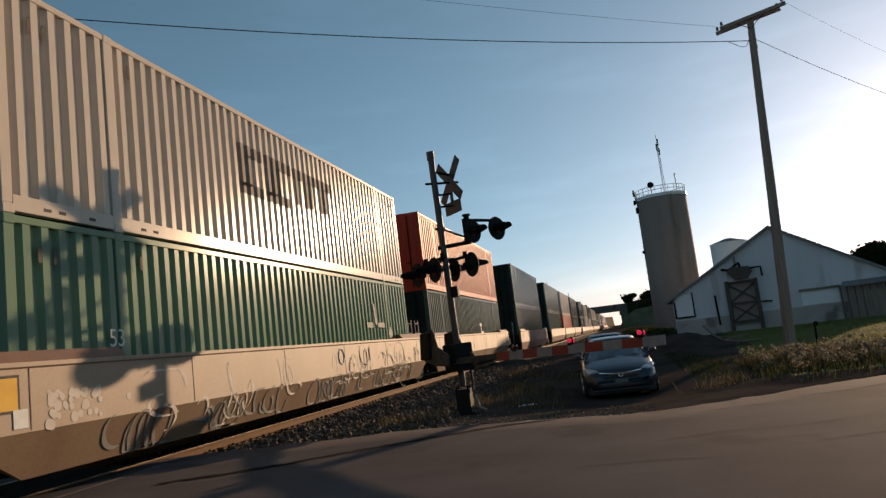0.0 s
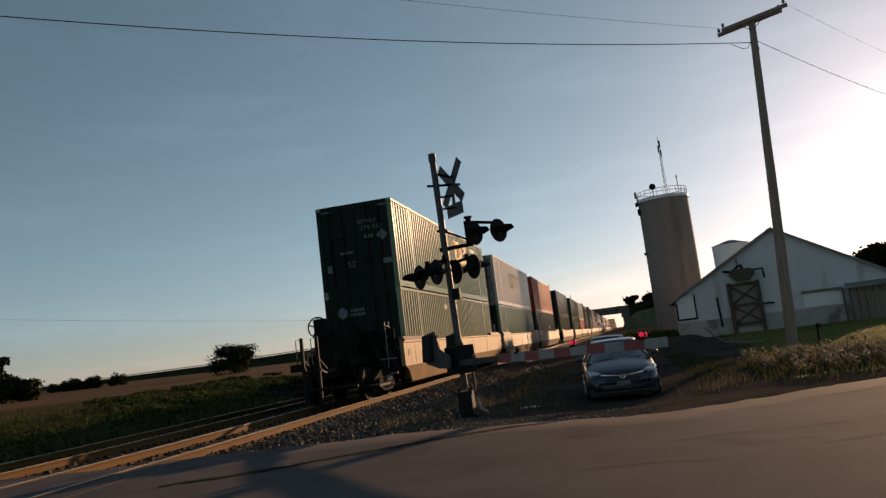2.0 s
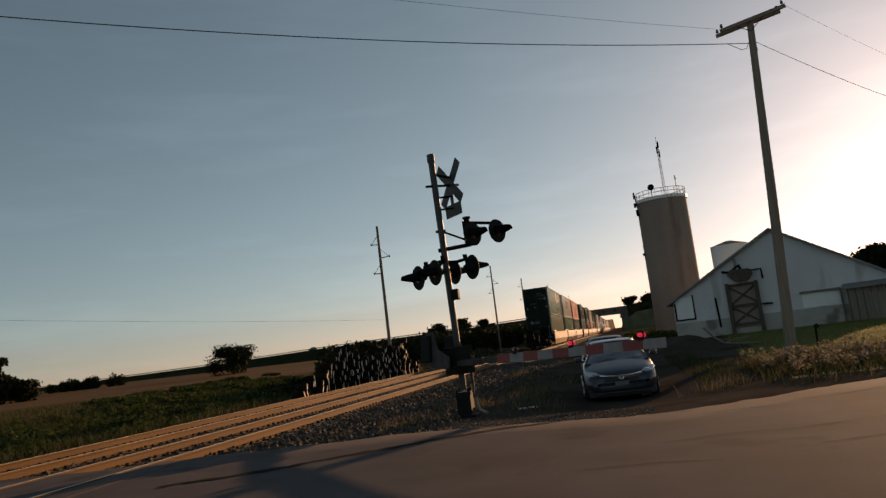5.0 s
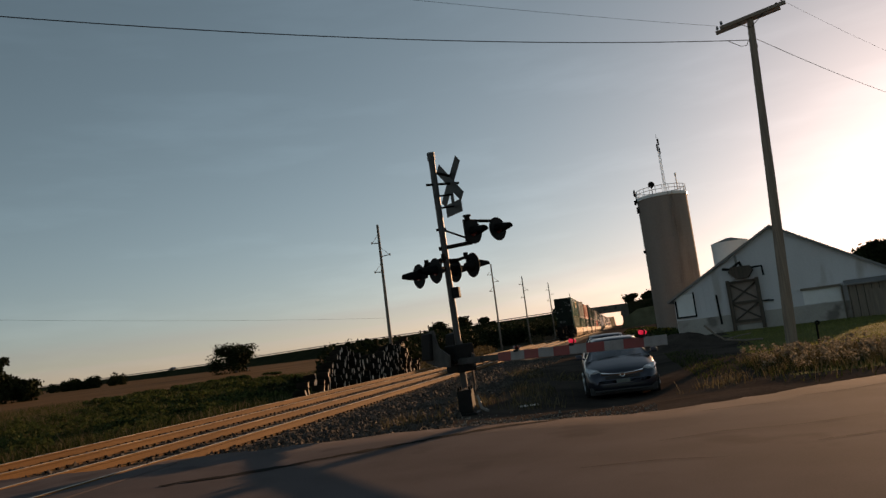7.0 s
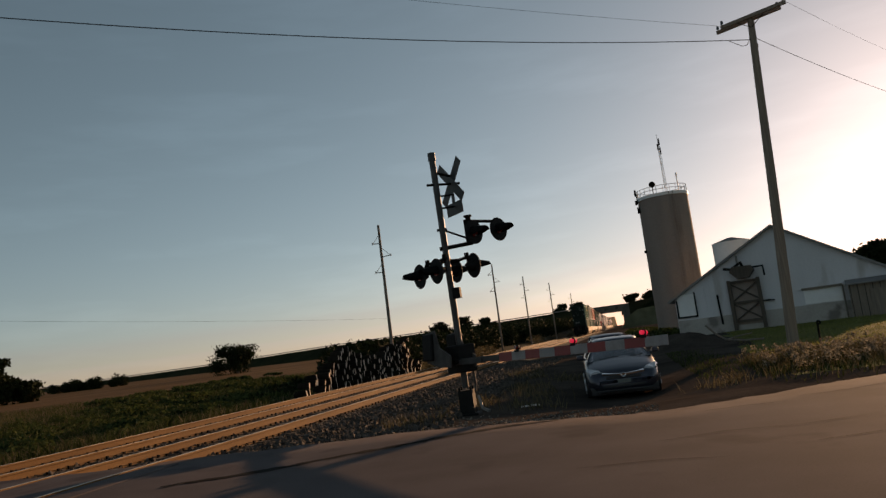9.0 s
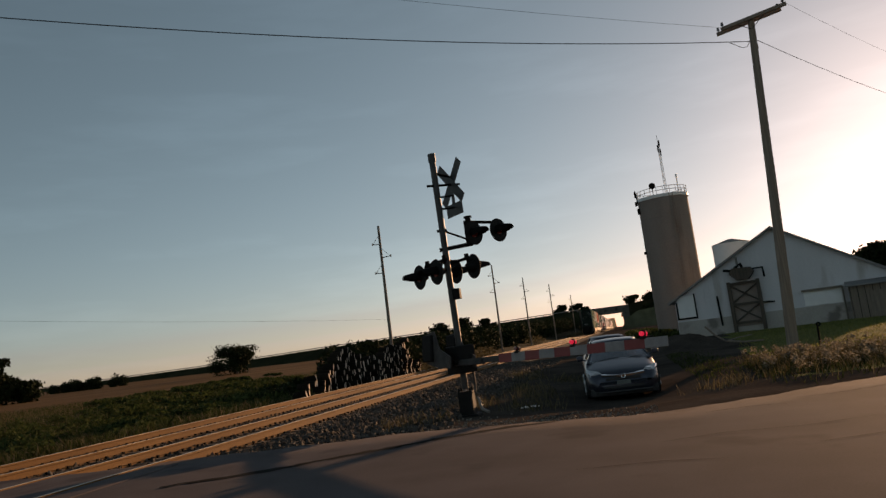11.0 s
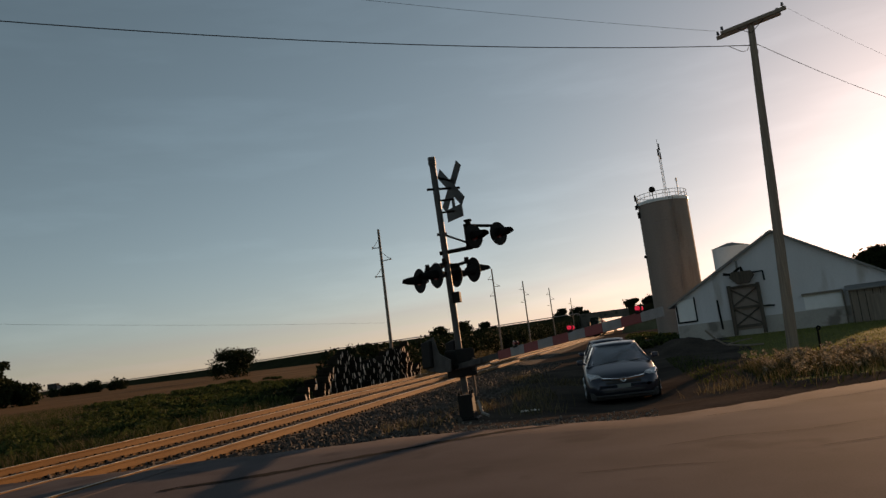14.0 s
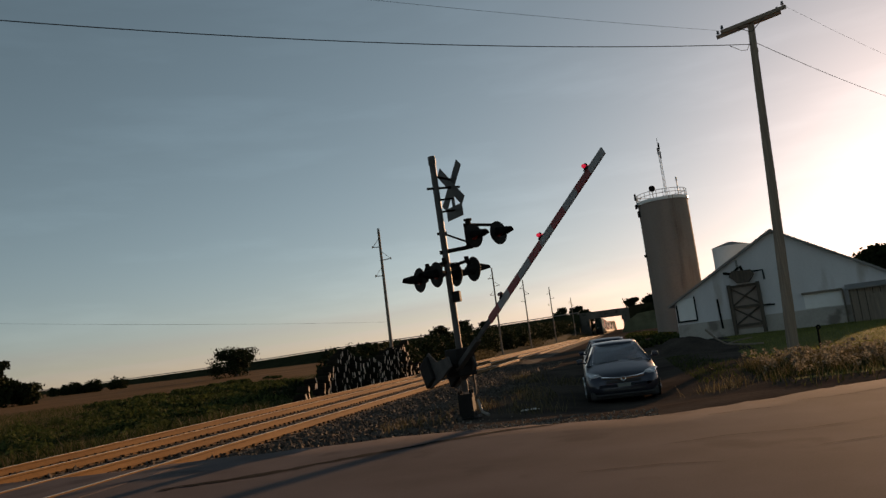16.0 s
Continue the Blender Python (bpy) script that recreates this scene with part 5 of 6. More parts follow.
graffiti(car_grey, 0.8, 15.8, 58, 3, SPRAY, 0.3, 0.8, 0.034)
graffiti(car_grey, 10.8, 16.2, 24, 5, SPRAY, 0.6, 1.42, 0.03)
graffiti(car_grey, 2.0, 11.5, 22, 4, PALE_SPRAY, 0.34, 1.3, 0.03)
rs = random.Random(15)
for i in range(34):  # pale sprayed dots near the wagon's end
    y, z = 0.25 + abs(rs.gauss(0, 0.75)), rs.uniform(0.8, 1.18)
    bm = bmesh.new()
    rod(bm, (1.549, y, z), (1.5515 + 0.00015 * i, y, z), rs.uniform(0.03, 0.065), seg=14)
    part("sprayed_dot", bm, PALE_SPRAY, car_grey, "pale sprayed dot")
bm = bmesh.new()
ring(bm, (1.552, 9.35, 1.2), (1, 0, 0), 0.17, 0.02, 24, 4)
part("graffiti_stroke", bm, DECAL, car_grey, "round white sprayed stroke")
graffiti(car_last, 0.6, 3.0, 16, 8, PALE_SPRAY, 0.5, 1.35, 0.02)
graffiti(car_last, 4.5, 7.0, 6, 9, PALE_SPRAY, 0.4, 0.72, 0.01)
# ---- crossing signal ----
SIG = Vector((-3.374, 15.66, -0.29))
ARM_AZ = -47.19
ARM = Vector((math.cos(radians(ARM_AZ)), math.sin(radians(ARM_AZ)), 0))
NRM = Vector((-0.72, -0.69, 0)).normalized()  # towards one approach; the other is opposite


def lamp_head(parent, c, f, r=0.255):
    """Round target with a hooded lens at c, facing f."""
    f = f.normalized()
    q = f.to_track_quat("Z", "Y").to_matrix()
    bm = bmesh.new()
    rod(bm, c - f * 0.012, c + f * 0.012, r, seg=28)
    ring(bm, c, f, r, 0.014, 28, 5)
    h = part("lamp_target", bm, BLACK, parent, "black round lamp target with a hood")
    bm = bmesh.new()
    rod(bm, c - f * 0.14, c - f * 0.012, 0.08, 0.13, seg=16)
    rod(bm, c - f * 0.2, c - f * 0.14, 0.05, 0.08, seg=12)
    part("lamp_housing", bm, BLACK, h)
    bm = bmesh.new()
    rod(bm, c + f * 0.013, c + f * 0.03, 0.105, 0.095, seg=20)
    part("lens", bm, LENS, h, "unlit dark red lens")
    bm = bmesh.new()
    up = Vector((0, 0, 1))
    sd = f.cross(up).normalized()
    rows_ = []
    for d, rr in ((0.012, 0.13), (0.2, 0.125), (0.38, 0.11)):
        drop = -0.04 * d / 0.4
        lo, hi = (-35, 215) if d < 0.1 else ((-15, 195) if d < 0.25 else (12, 168))
        line = [c + f * d + sd * rr * math.cos(radians(a)) + up * (rr * math.sin(radians(a)) + drop) for a in np.linspace(lo, hi, 13)]
        rows_.append([bm.verts.new(p) for p in line])
    for a, b in zip(rows_, rows_[1:]):
        for i in range(12):
            bm.faces.new((a[i], a[i + 1], b[i + 1], b[i]))
    bmesh.ops.solidify(bm, geom=bm.faces[:], thickness=0.006)
    part("hood", bm, BLACK, h)
    return h


def blade(parent, c, turn, w=0.23, l=1.22):
    bm = bmesh.new()
    q = Matrix((ARM, NRM, Vector((0, 0, 1)))).transposed().to_4x4()
    box(bm, -l / 2, l / 2, -0.006, 0.006, -w / 2, w / 2, 0.003, Matrix.Translation(c) @ q @ Matrix.Rotation(radians(turn), 4, "Y"))
    return part("crossbuck_blade", bm, ALU, parent, "bare metal back of a crossbuck blade")


sig = thing("crossing_signal", Matrix.Translation(SIG) @ Matrix.Rotation(radians(-1.15), 4, Vector((-0.216, 0.976, 0))), "railway crossing signal mast with crossbuck, flashing lamps and gate", "crossing signal")
bm = bmesh.new()
rod(bm, (0, 0, 0.55), (0, 0, 5.69), 0.07, seg=20)
part("mast", bm, ALU, sig, "scuffed metal mast", smooth=False)
bm = bmesh.new()
rod(bm, (0, 0, 5.53), (0, 0, 5.71), 0.085, seg=20)
part("mast_cap", bm, ALU, sig)
bm = bmesh.new()
prism(bm, [(-0.2, -0.3), (0.2, -0.3), (0.15, 0.5), (-0.15, 0.5)], "x", -0.15, 0.15)
box(bm, -0.24, 0.24, -0.24, 0.24, -0.35, 0.02, 0.02)
part("mast_base", bm, BLACK, sig, "dark flared mast base")
for a, b in ((1, 1), (1, -1), (-1, 1), (-1, -1)):
    part("anchor_bolt", rod(bmesh.new(), (0.12 * a, 0.12 * b, 0.49), (0.12 * a, 0.12 * b, 0.57), 0.02, seg=6), DARK_STEEL, sig)
bm = bmesh.new()
path_rod(bm, [(0.16, 0.04, 1.15), (0.22, 0.0, 1.0), (0.22, 0.02, 0.6), (0.2, 0, 0.45)], 0.028, 8)
part("conduit", bm, ALU, sig, "shiny flexible conduit")
bm = bmesh.new()
path_rod(bm, [(0.26, -0.1, 0.35), (0.34, -0.2, 0.1), (0.5, -0.35, 0.04)], 0.03, 8)
part("cable", bm, PALE_STEEL, sig, "pale cable at the base")
# crossbuck on its bracket
cb = NRM * -0.40 + Vector((0, 0, 5.04))
blade(sig, cb + NRM * 0.012, 45)
blade(sig, cb - NRM * 0.012, -45)
bm = bmesh.new()
rod(bm, NRM * 0.22 + Vector((0, 0, 4.98)), NRM * -0.62 + Vector((0, 0, 5.02)), 0.028, seg=8)
rod(bm, NRM * -0.05 + Vector((0, 0, 5.25)), cb + Vector((0, 0, 0.15)), 0.03, seg=8)
part("sign_bracket", bm, DARK_STEEL, sig)
for z in (4.45, 4.72):
    part("sign_stay", rod(bmesh.new(), NRM * 0.02 + Vector((0, 0, z)), NRM * -0.42 + Vector((0, 0, z + 0.04)), 0.022, seg=8), DARK_STEEL, sig)
bm = bmesh.new()
q_ = Matrix((ARM, NRM, Vector((0, 0, 1)))).transposed().to_4x4()
box(bm, -0.34, 0.34, -0.006, 0.006, -0.14, 0.14, 0.003, Matrix.Translation(NRM * -0.40 + Vector((0, 0, 4.44))) @ q_)
box(bm, -0.06, 0.06, -0.006, 0.006, 0.12, 0.42, 0.003, Matrix.Translation(NRM * -0.40 + Vector((0, 0, 4.44))) @ q_)
part("track_sign", bm, ALU, sig, "metal back of a small track-count sign")
# lower lamps: two pairs back to back
zl = 3.12
RGT = Vector((0.976, 0.216, 0))
for s in (1, -1):
    c = NRM * (0.47 * s) - RGT * 0.04 + Vector((0, 0, zl - 0.05 - 0.03 * s))
    for k in (-0.38, 0.38):
        lamp_head(sig, c + ARM * k, NRM * s)
    bm = bmesh.new()
    rod(bm, NRM * (0.28 * s) + ARM * -0.46 + Vector((0, 0, zl + 0.16)), NRM * (0.28 * s) + ARM * 0.46 + Vector((0, 0, zl + 0.16)), 0.035, seg=8)
    rod(bm, Vector((0, 0, zl + 0.16)), NRM * (0.3 * s) + Vector((0, 0, zl + 0.16)), 0.04, seg=8)
    rod(bm, Vector((0, 0, zl - 0.02)), NRM * (0.3 * s) + Vector((0, 0, zl + 0.02)), 0.045, seg=8)
    for k in (-0.38, 0.38):
        rod(bm, NRM * (0.28 * s) + ARM * k + Vector((0, 0, zl + 0.22)), c + ARM * k - NRM * (0.12 * s) + Vector((0, 0, 0.1)), 0.03, seg=6)
        rod(bm, NRM * (0.28 * s) + ARM * k + Vector((0, 0, zl + 0.12)), NRM * (0.28 * s) + ARM * k + Vector((0, 0, zl + 0.26)), 0.05, seg=8)
    part("lamp_bracket", bm, DARK_STEEL, sig)
# upper lamps on an outrigger
UPF = Vector((0.813, -0.578, 0))
UPA = Vector((0.578, 0.813, 0))
u1 = RGT * 0.67 + Vector((0, 0, 3.83))
lamp_head(sig, u1, UPF)
lamp_head(sig, u1 + UPA * 0.76 + RGT * 0.02 + Vector((0, 0, 0.06)), UPF)
bm = bmesh.new()
rod(bm, RGT * -0.12 + Vector((0, 0, 3.56)), RGT * 0.62 + Vector((0, 0, 3.60)), 0.045, seg=10)
rod(bm, Vector((0, 0, 3.98)), RGT * 0.5 + Vector((0, 0, 3.72)), 0.022, seg=8)
rod(bm, RGT * -0.12 + Vector((0, 0, 3.98)), RGT * 0.1 + Vector((0, 0, 3.98)), 0.03, seg=8)
rod(bm, RGT * 0.6 - UPF * 0.12 + Vector((0, 0, 3.58)), RGT * 0.6 - UPF * 0.12 + Vector((0, 0, 4.14)), 0.04, seg=8)
rod(bm, u1 - UPF * 0.12 + Vector((0, 0, 0.27)), u1 - UPF * 0.12 + UPA * 0.8 + Vector((0, 0, 0.27)), 0.035, seg=8)
rod(bm, u1 + UPA * 0.76 - UPF * 0.12 + Vector((0, 0, 0.27)), u1 + UPA * 0.76 - UPF * 0.1 + Vector((0, 0, 0.08)), 0.03, seg=8)
rod(bm, u1 - UPF * 0.12 + Vector((0, 0, 0.25)), u1 - UPF * 0.12 + Vector((0, 0, 0.36)), 0.06, seg=10)
rod(bm, u1 - UPF * 0.12 + Vector((0, 0, 0.36)), u1 - UPF * 0.12 + Vector((0, 0, 0.40)), 0.09, seg=10)
part("lamp_outrigger", bm, DARK_STEEL, sig)
part("junction_box", box(bmesh.new(), 0.04, 0.2, -0.12, 0.08, 2.45, 2.68, 0.015), BLACK, sig)
# gate machine
PIVOT = Vector((-3.343, 15.118, 0.834))
SWING = pose(*PIVOT, 0, 0, ARM_AZ) @ Matrix.Rotation(radians(-4.88), 4, "X")
UPRIGHT = sig.matrix_basis.inverted()  # the mast leans a little, the gate turns true
PIV = UPRIGHT @ PIVOT
mech = part("gate_machine", box(bmesh.new(), -0.26, 0.26, -0.2, 0.24, -0.24, 0.34, 0.03, Matrix.Translation(PIV * 0.45 + Vector((0, 0, PIV.z * 0.55))) @ Matrix.Rotation(radians(ARM_AZ), 4, "Z")), BLACK, sig, "dark gate machine housing")
bm = bmesh.new()
rod(bm, PIV - NRM * 0.35, PIV + NRM * 0.12, 0.05, seg=12)
part("gate_shaft", bm, DARK_STEEL, mech)
# gate arm: turns about its pivot
bm = bmesh.new()
box(bm, -0.25, 1.53, 0.02, 0.05, -0.055, 0.055, 0.006)
box(bm, -0.1, 0.9, -0.03, 0.09, -0.075, 0.03, 0.006)
gate = part("gate_arm", bm, WORN_GREY, sig, "long red and white striped gate arm")
gate.matrix_basis = UPRIGHT @ SWING
for s in (-1, 1):
    bm = bmesh.new()
    yy = 0.03 + s * 0.3
    prism(bm, [(0.14, 0.12), (0.14, -0.12), (-0.3, -0.1), (-0.85, 0.02), (-0.98, 0.62), (-0.5, 0.68), (-0.3, 0.3)], "y", yy - 0.02, yy + 0.02)
    part("counterweight_arm", bm, WORN_GREY, gate)
    bm = bmesh.new()
    box(bm, -0.92, -0.52, yy - 0.09, yy + 0.09, 0.05, 0.62, 0.03)
    part("counterweight", bm, BLACK, gate)
for i in range(10):
    x0 = 1.475 + 0.428 * i
    hgt = 0.083 - 0.0012 * i
    part("stripe", box(bmesh.new(), x0, x0 + 0.429, 0.018, 0.05, -hgt, hgt, 0.004), BACKLIT_WHITE if i % 2 else RED, gate, "white stripe" if i % 2 else "red stripe")
for x, mt, lb in ((2.08, LENS, "dim red gate lamp"), (3.69, RED_LAMP, "lit red gate lamp"), (5.30, RED_LAMP, "lit red gate lamp")):
    bm = bmesh.new()
    box(bm, x - 0.06, x + 0.06, 0.0, 0.07, 0.06, 0.1, 0.01)
    b = part("lamp_base", bm, BLACK, gate)
    bm = bmesh.new()
    rod(bm, (x, -0.02, 0.14), (x, 0.09, 0.14), 0.032, seg=16)
    part("gate_lamp", bm, mt, b, lb)
    bm = bmesh.new()
    ring(bm, (x, 0.035, 0.14), (0, 1, 0), 0.042, 0.014, 16, 5)
    part("lamp_rim", bm, BLACK, b)


# ---- waiting cars ----
CAR_GREY = mat("car_paint", (0.038, 0.042, 0.058), (0.045, 0.05, 0.068), rough=0.34, metal=0.5, bump=0, coat=0.4)
CAR_BLUE = mat("blue_car_paint", (0.012, 0.018, 0.036), (0.018, 0.026, 0.05), rough=0.4, metal=0.3, bump=0, coat=0.25)
TYRE = mat("tyre_rubber", (0.02, 0.02, 0.02), (0.035, 0.035, 0.035), rough=0.85, scale=8)
RIM = mat("wheel_rim", (0.4, 0.4, 0.4), (0.5, 0.5, 0.5), rough=0.35, metal=0.9, bump=0)
CHROME = mat("chrome", (0.75, 0.75, 0.75), (0.8, 0.8, 0.8), rough=0.12, metal=1.0, bump=0)
TRIM = mat("black_trim", (0.015, 0.015, 0.016), (0.025, 0.025, 0.026), rough=0.5, bump=0)
SEAT = mat("seat_cloth", (0.02, 0.02, 0.02), (0.035, 0.035, 0.035), rough=0.9)
PANE = bpy.data.materials.new("car_glass")
PANE.use_nodes = True
pb = PANE.node_tree.nodes["Principled BSDF"]
pb.inputs["Base Color"].default_value = (0.2, 0.22, 0.25, 1)
pb.inputs["Roughness"].default_value, pb.inputs["Transmission Weight"].default_value, pb.inputs["IOR"].default_value = 0.02, 1.0, 1.13
LAMP_GLASS = mat("headlamp_glass", (0.35, 0.36, 0.38), (0.5, 0.5, 0.52), rough=0.1, bump=0, coat=1.0)


def car(paint_mat, label):
    """Four-door saloon; its front is at y = 0 and it faces -y."""
    t = thing("car", pose(0, 0, 0), label, "car", "waiting cars")
    st = [(0.0, 0.56, 0.27, 0.53), (0.05, 0.70, 0.21, 0.61), (0.2, 0.82, 0.19, 0.69), (0.5, 0.868, 0.19, 0.785), (0.8, 0.877, 0.2, 0.86), (1.12, 0.88, 0.2, 0.94),
          (2.2, 0.88, 0.2, 0.96), (3.3, 0.88, 0.2, 1.0), (3.95, 0.868, 0.22, 1.06), (4.32, 0.82, 0.28, 1.05), (4.45, 0.70, 0.4, 0.82)]
    rings = []
    for y, w, zb, zt in st:
        half = [(w * 0.86, zb), (w * 0.98, zb + 0.12), (w, zb + 0.3 * (zt - zb) + 0.1), (w * 0.985, zt - 0.16), (w * 0.93, zt - 0.05), (w * 0.72, zt), (w * 0.36, zt + 0.025)]
        rings.append([(x, y, z) for x, z in half] + [(0, y, zt + 0.035)] + [(-x, y, z) for x, z in half[::-1]])
    bm = loft(bmesh.new(), rings)
    part("body", bm, paint_mat, t, smooth=True)
    part("underbody", box(bmesh.new(), -0.8, 0.8, 0.14, 4.3, 0.1, 0.3, 0.03), TRIM, t)
    # roof and pillars
    R = [(1.80, 0.50, 1.345), (1.98, 0.55, 1.39), (2.4, 0.575, 1.43), (2.9, 0.565, 1.425), (3.25, 0.53, 1.385)]
    bm = loft(bmesh.new(), [[(w, y, z - 0.06), (w * 1.02, y, z - 0.025), (w * 0.8, y, z + 0.005), (0, y, z + 0.02), (-w * 0.8, y, z + 0.005), (-w * 1.02, y, z - 0.025), (-w, y, z - 0.06)] for y, w, z in R])
    part("roof", bm, paint_mat, t, smooth=True)
    for s in (-1, 1):
        for p, q, rr in (((s * 0.775, 0.98, 0.88), (s * 0.525, 1.84, 1.345), 0.034), ((s * 0.72, 4.0, 0.98), (s * 0.53, 3.2, 1.37), 0.06), ((s * 0.79, 2.65, 0.96), (s * 0.565, 2.6, 1.4), 0.035)):
            part("pillar", rod(bmesh.new(), p, q, rr, seg=8), paint_mat, t, smooth=True)
        bm = bmesh.new()
        a = [(s * 0.785, 1.2, 0.945), (s * 0.8, 2.62, 0.965), (s * 0.575, 2.62, 1.38), (s * 0.55, 1.92, 1.35)]
        b = [(s * 0.8, 2.68, 0.965), (s * 0.77, 3.75, 0.985), (s * 0.545, 3.18, 1.36), (s * 0.575, 2.68, 1.38)]
        for q in (a, b):
            f = bm.faces.new([bm.verts.new(p) for p in q])
            bmesh.ops.solidify(bm, geom=[f], thickness=0.005)
        bmesh.ops.recalc_face_normals(bm, faces=bm.faces[:])
        part("side_window", bm, PANE, t)
        bm = bmesh.new()
        box(bm, *sorted((s * 0.87, s * 1.04)), 1.32, 1.46, 0.95, 1.08, 0.04)
        rod(bm, (s * 0.8, 1.42, 0.95), (s * 0.92, 1.4, 0.99), 0.025, seg=6)
        mr = part("door_mirror", bm, paint_mat, t)
        bm = bmesh.new()
        loft(bm, [[(s * 0.47, 0.05, 0.555), (s * 0.45, 0.04, 0.60), (s * 0.56, 0.16, 0.705), (s * 0.66, 0.17, 0.685)], [(s * 0.77, 0.18, 0.58), (s * 0.775, 0.19, 0.65), (s * 0.83, 0.52, 0.765), (s * 0.872, 0.52, 0.71)]])
        part("headlamp", bm, LAMP_GLASS, t, "clear swept headlamp")
        bm = bmesh.new()
        rod(bm, (s * 0.62, 0.055, 0.36), (s * 0.62, 0.10, 0.36), 0.055, seg=14)
        part("fog_lamp", bm, LAMP_GLASS, t)
        bm = bmesh.new()
        box(bm, *sorted((s * 0.875, s * 0.885)), 1.9, 2.02, 0.82, 0.85)
        box(bm, *sorted((s * 0.875, s * 0.885)), 2.95, 3.07, 0.83, 0.86)
        part("door_handle", bm, CHROME, t)
        for y in (0.92, 3.55):
            bm = bmesh.new()
            rod(bm, (s * 0.70, y, 0.31), (s * 0.90, y, 0.31), 0.315, seg=32)
            w = part("wheel", bm, TYRE, t)
            bm = bmesh.new()
            rod(bm, (s * 0.89, y, 0.31), (s * 0.905, y, 0.31), 0.2, seg=24)
            for k in range(5):
                a = 2 * math.pi * k / 5
                rod(bm, (s * 0.906, y, 0.31), (s * 0.906, y + 0.19 * math.cos(a), 0.31 + 0.19 * math.sin(a)), 0.025, seg=5)
            part("rim", bm, RIM, w)
    for nm, q in (("windscreen", [(-0.755, 0.96, 0.9), (0.755, 0.96, 0.9), (0.515, 1.82, 1.35), (-0.515, 1.82, 1.35)]), ("rear_window", [(0.68, 4.02, 1.0), (-0.68, 4.02, 1.0), (-0.5, 3.22, 1.37), (0.5, 3.22, 1.37)])):
        bm = bmesh.new()
        f = bm.faces.new([bm.verts.new(p) for p in q])
        bmesh.ops.solidify(bm, geom=[f], thickness=0.006)
        bmesh.ops.recalc_face_normals(bm, faces=bm.faces[:])
        part(nm, bm, PANE, t)
    bm = bmesh.new()
    loft(bm, [[(x, 0.07 * (abs(x) / 0.55) ** 2 - 0.03, 0.545 + 0.09 * abs(x) ** 1.5), (x, 0.07 * (abs(x) / 0.55) ** 2 - 0.034, 0.59 + 0.09 * abs(x) ** 1.5), (x, 0.06 + 0.07 * (abs(x) / 0.55) ** 2, 0.615 + 0.09 * abs(x) ** 1.5)] for x in np.linspace(-0.5, 0.5, 13)])
    part("grille_bar", bm, CHROME, t, "chrome grille bar")
    bm = bmesh.new()
    ring(bm, (0, -0.042, 0.565), (0, -1, 0), 0.05, 0.011, 16, 5)
    part("badge", bm, CHROME, t)
    part("grille", box(bmesh.new(), -0.42, 0.42, -0.014, 0.1, 0.47, 0.545, 0.02), TRIM, t)
    part("lower_grille", box(bmesh.new(), -0.5, 0.5, -0.004, 0.1, 0.26, 0.36, 0.03), TRIM, t)
    part("number_plate", box(bmesh.new(), -0.16, 0.16, -0.024, 0.0, 0.37, 0.46, 0.005), GREY_DECAL, t)
    part("splitter", box(bmesh.new(), -0.68, 0.68, 0.02, 0.3, 0.17, 0.23, 0.02), TRIM, t)
    part("dashboard", box(bmesh.new(), -0.7, 0.7, 1.15, 1.7, 0.7, 0.9, 0.04), TRIM, t)
    for x in (-0.36, 0.36):
        for y in (2.2, 3.1):
            bm = bmesh.new()
            box(bm, x - 0.24, x + 0.24, y, y + 0.5, 0.4, 0.6, 0.04)
            box(bm, x - 0.23, x + 0.23, y + 0.45, y + 0.58, 0.5, 1.1, 0.05)
            box(bm, x - 0.11, x + 0.11, y + 0.47, y + 0.56, 1.1, 1.27, 0.03)
            part("seat", bm, SEAT, t)
    bm = bmesh.new()
    ring(bm, (0.36, 1.85, 0.88), (0, -0.8, 0.45), 0.17, 0.015, 20, 6)
    part("steering_wheel", bm, TRIM, t)
    for s in (-1, 1):
        bm = bmesh.new()
        rod(bm, (s * 0.3 - 0.2, 0.99, 0.925), (s * 0.3 + 0.3, 1.06, 0.965), 0.008, seg=5)
        part("wiper", bm, TRIM, t)
    return t


car1 = car(CAR_GREY, "dark grey saloon car waiting on the dirt lane")
car1.matrix_basis = pose(-0.13, 18.5, -0.575, 0, 0, 3.5)
car2 = copy_thing(car1, pose(-0.42, 25.4, -0.54, 0, 0, 4))
tagged(car2, "dark blue saloon car waiting behind another car")
for o in car2.children_recursive:
    if o.material_slots and o.material_slots[0].material == CAR_GREY:
        o.material_slots[0].link = "OBJECT"
        o.material_slots[0].material = CAR_BLUE

# ---- vehicles on the embankment road ----
def bank_at(x):
    """Place on the embankment road and the way that it runs there."""
    for (x0, y0, z0), (x1, y1, z1) in zip(bank_line, bank_line[1:]):
        if x <= x1 or x1 == bank_line[-1][0]:
            f = (x - x0) / (x1 - x0)
            return y0 + (y1 - y0) * min(f, 1.0), z0 + (z1 - z0) * min(f, 1.0), math.degrees(math.atan2(y1 - y0, x1 - x0))


TRUCK_BOX = mat("truck_box_paint", (0.035, 0.033, 0.03), (0.06, 0.055, 0.05), rough=0.7, spec=0.05, scale=1)


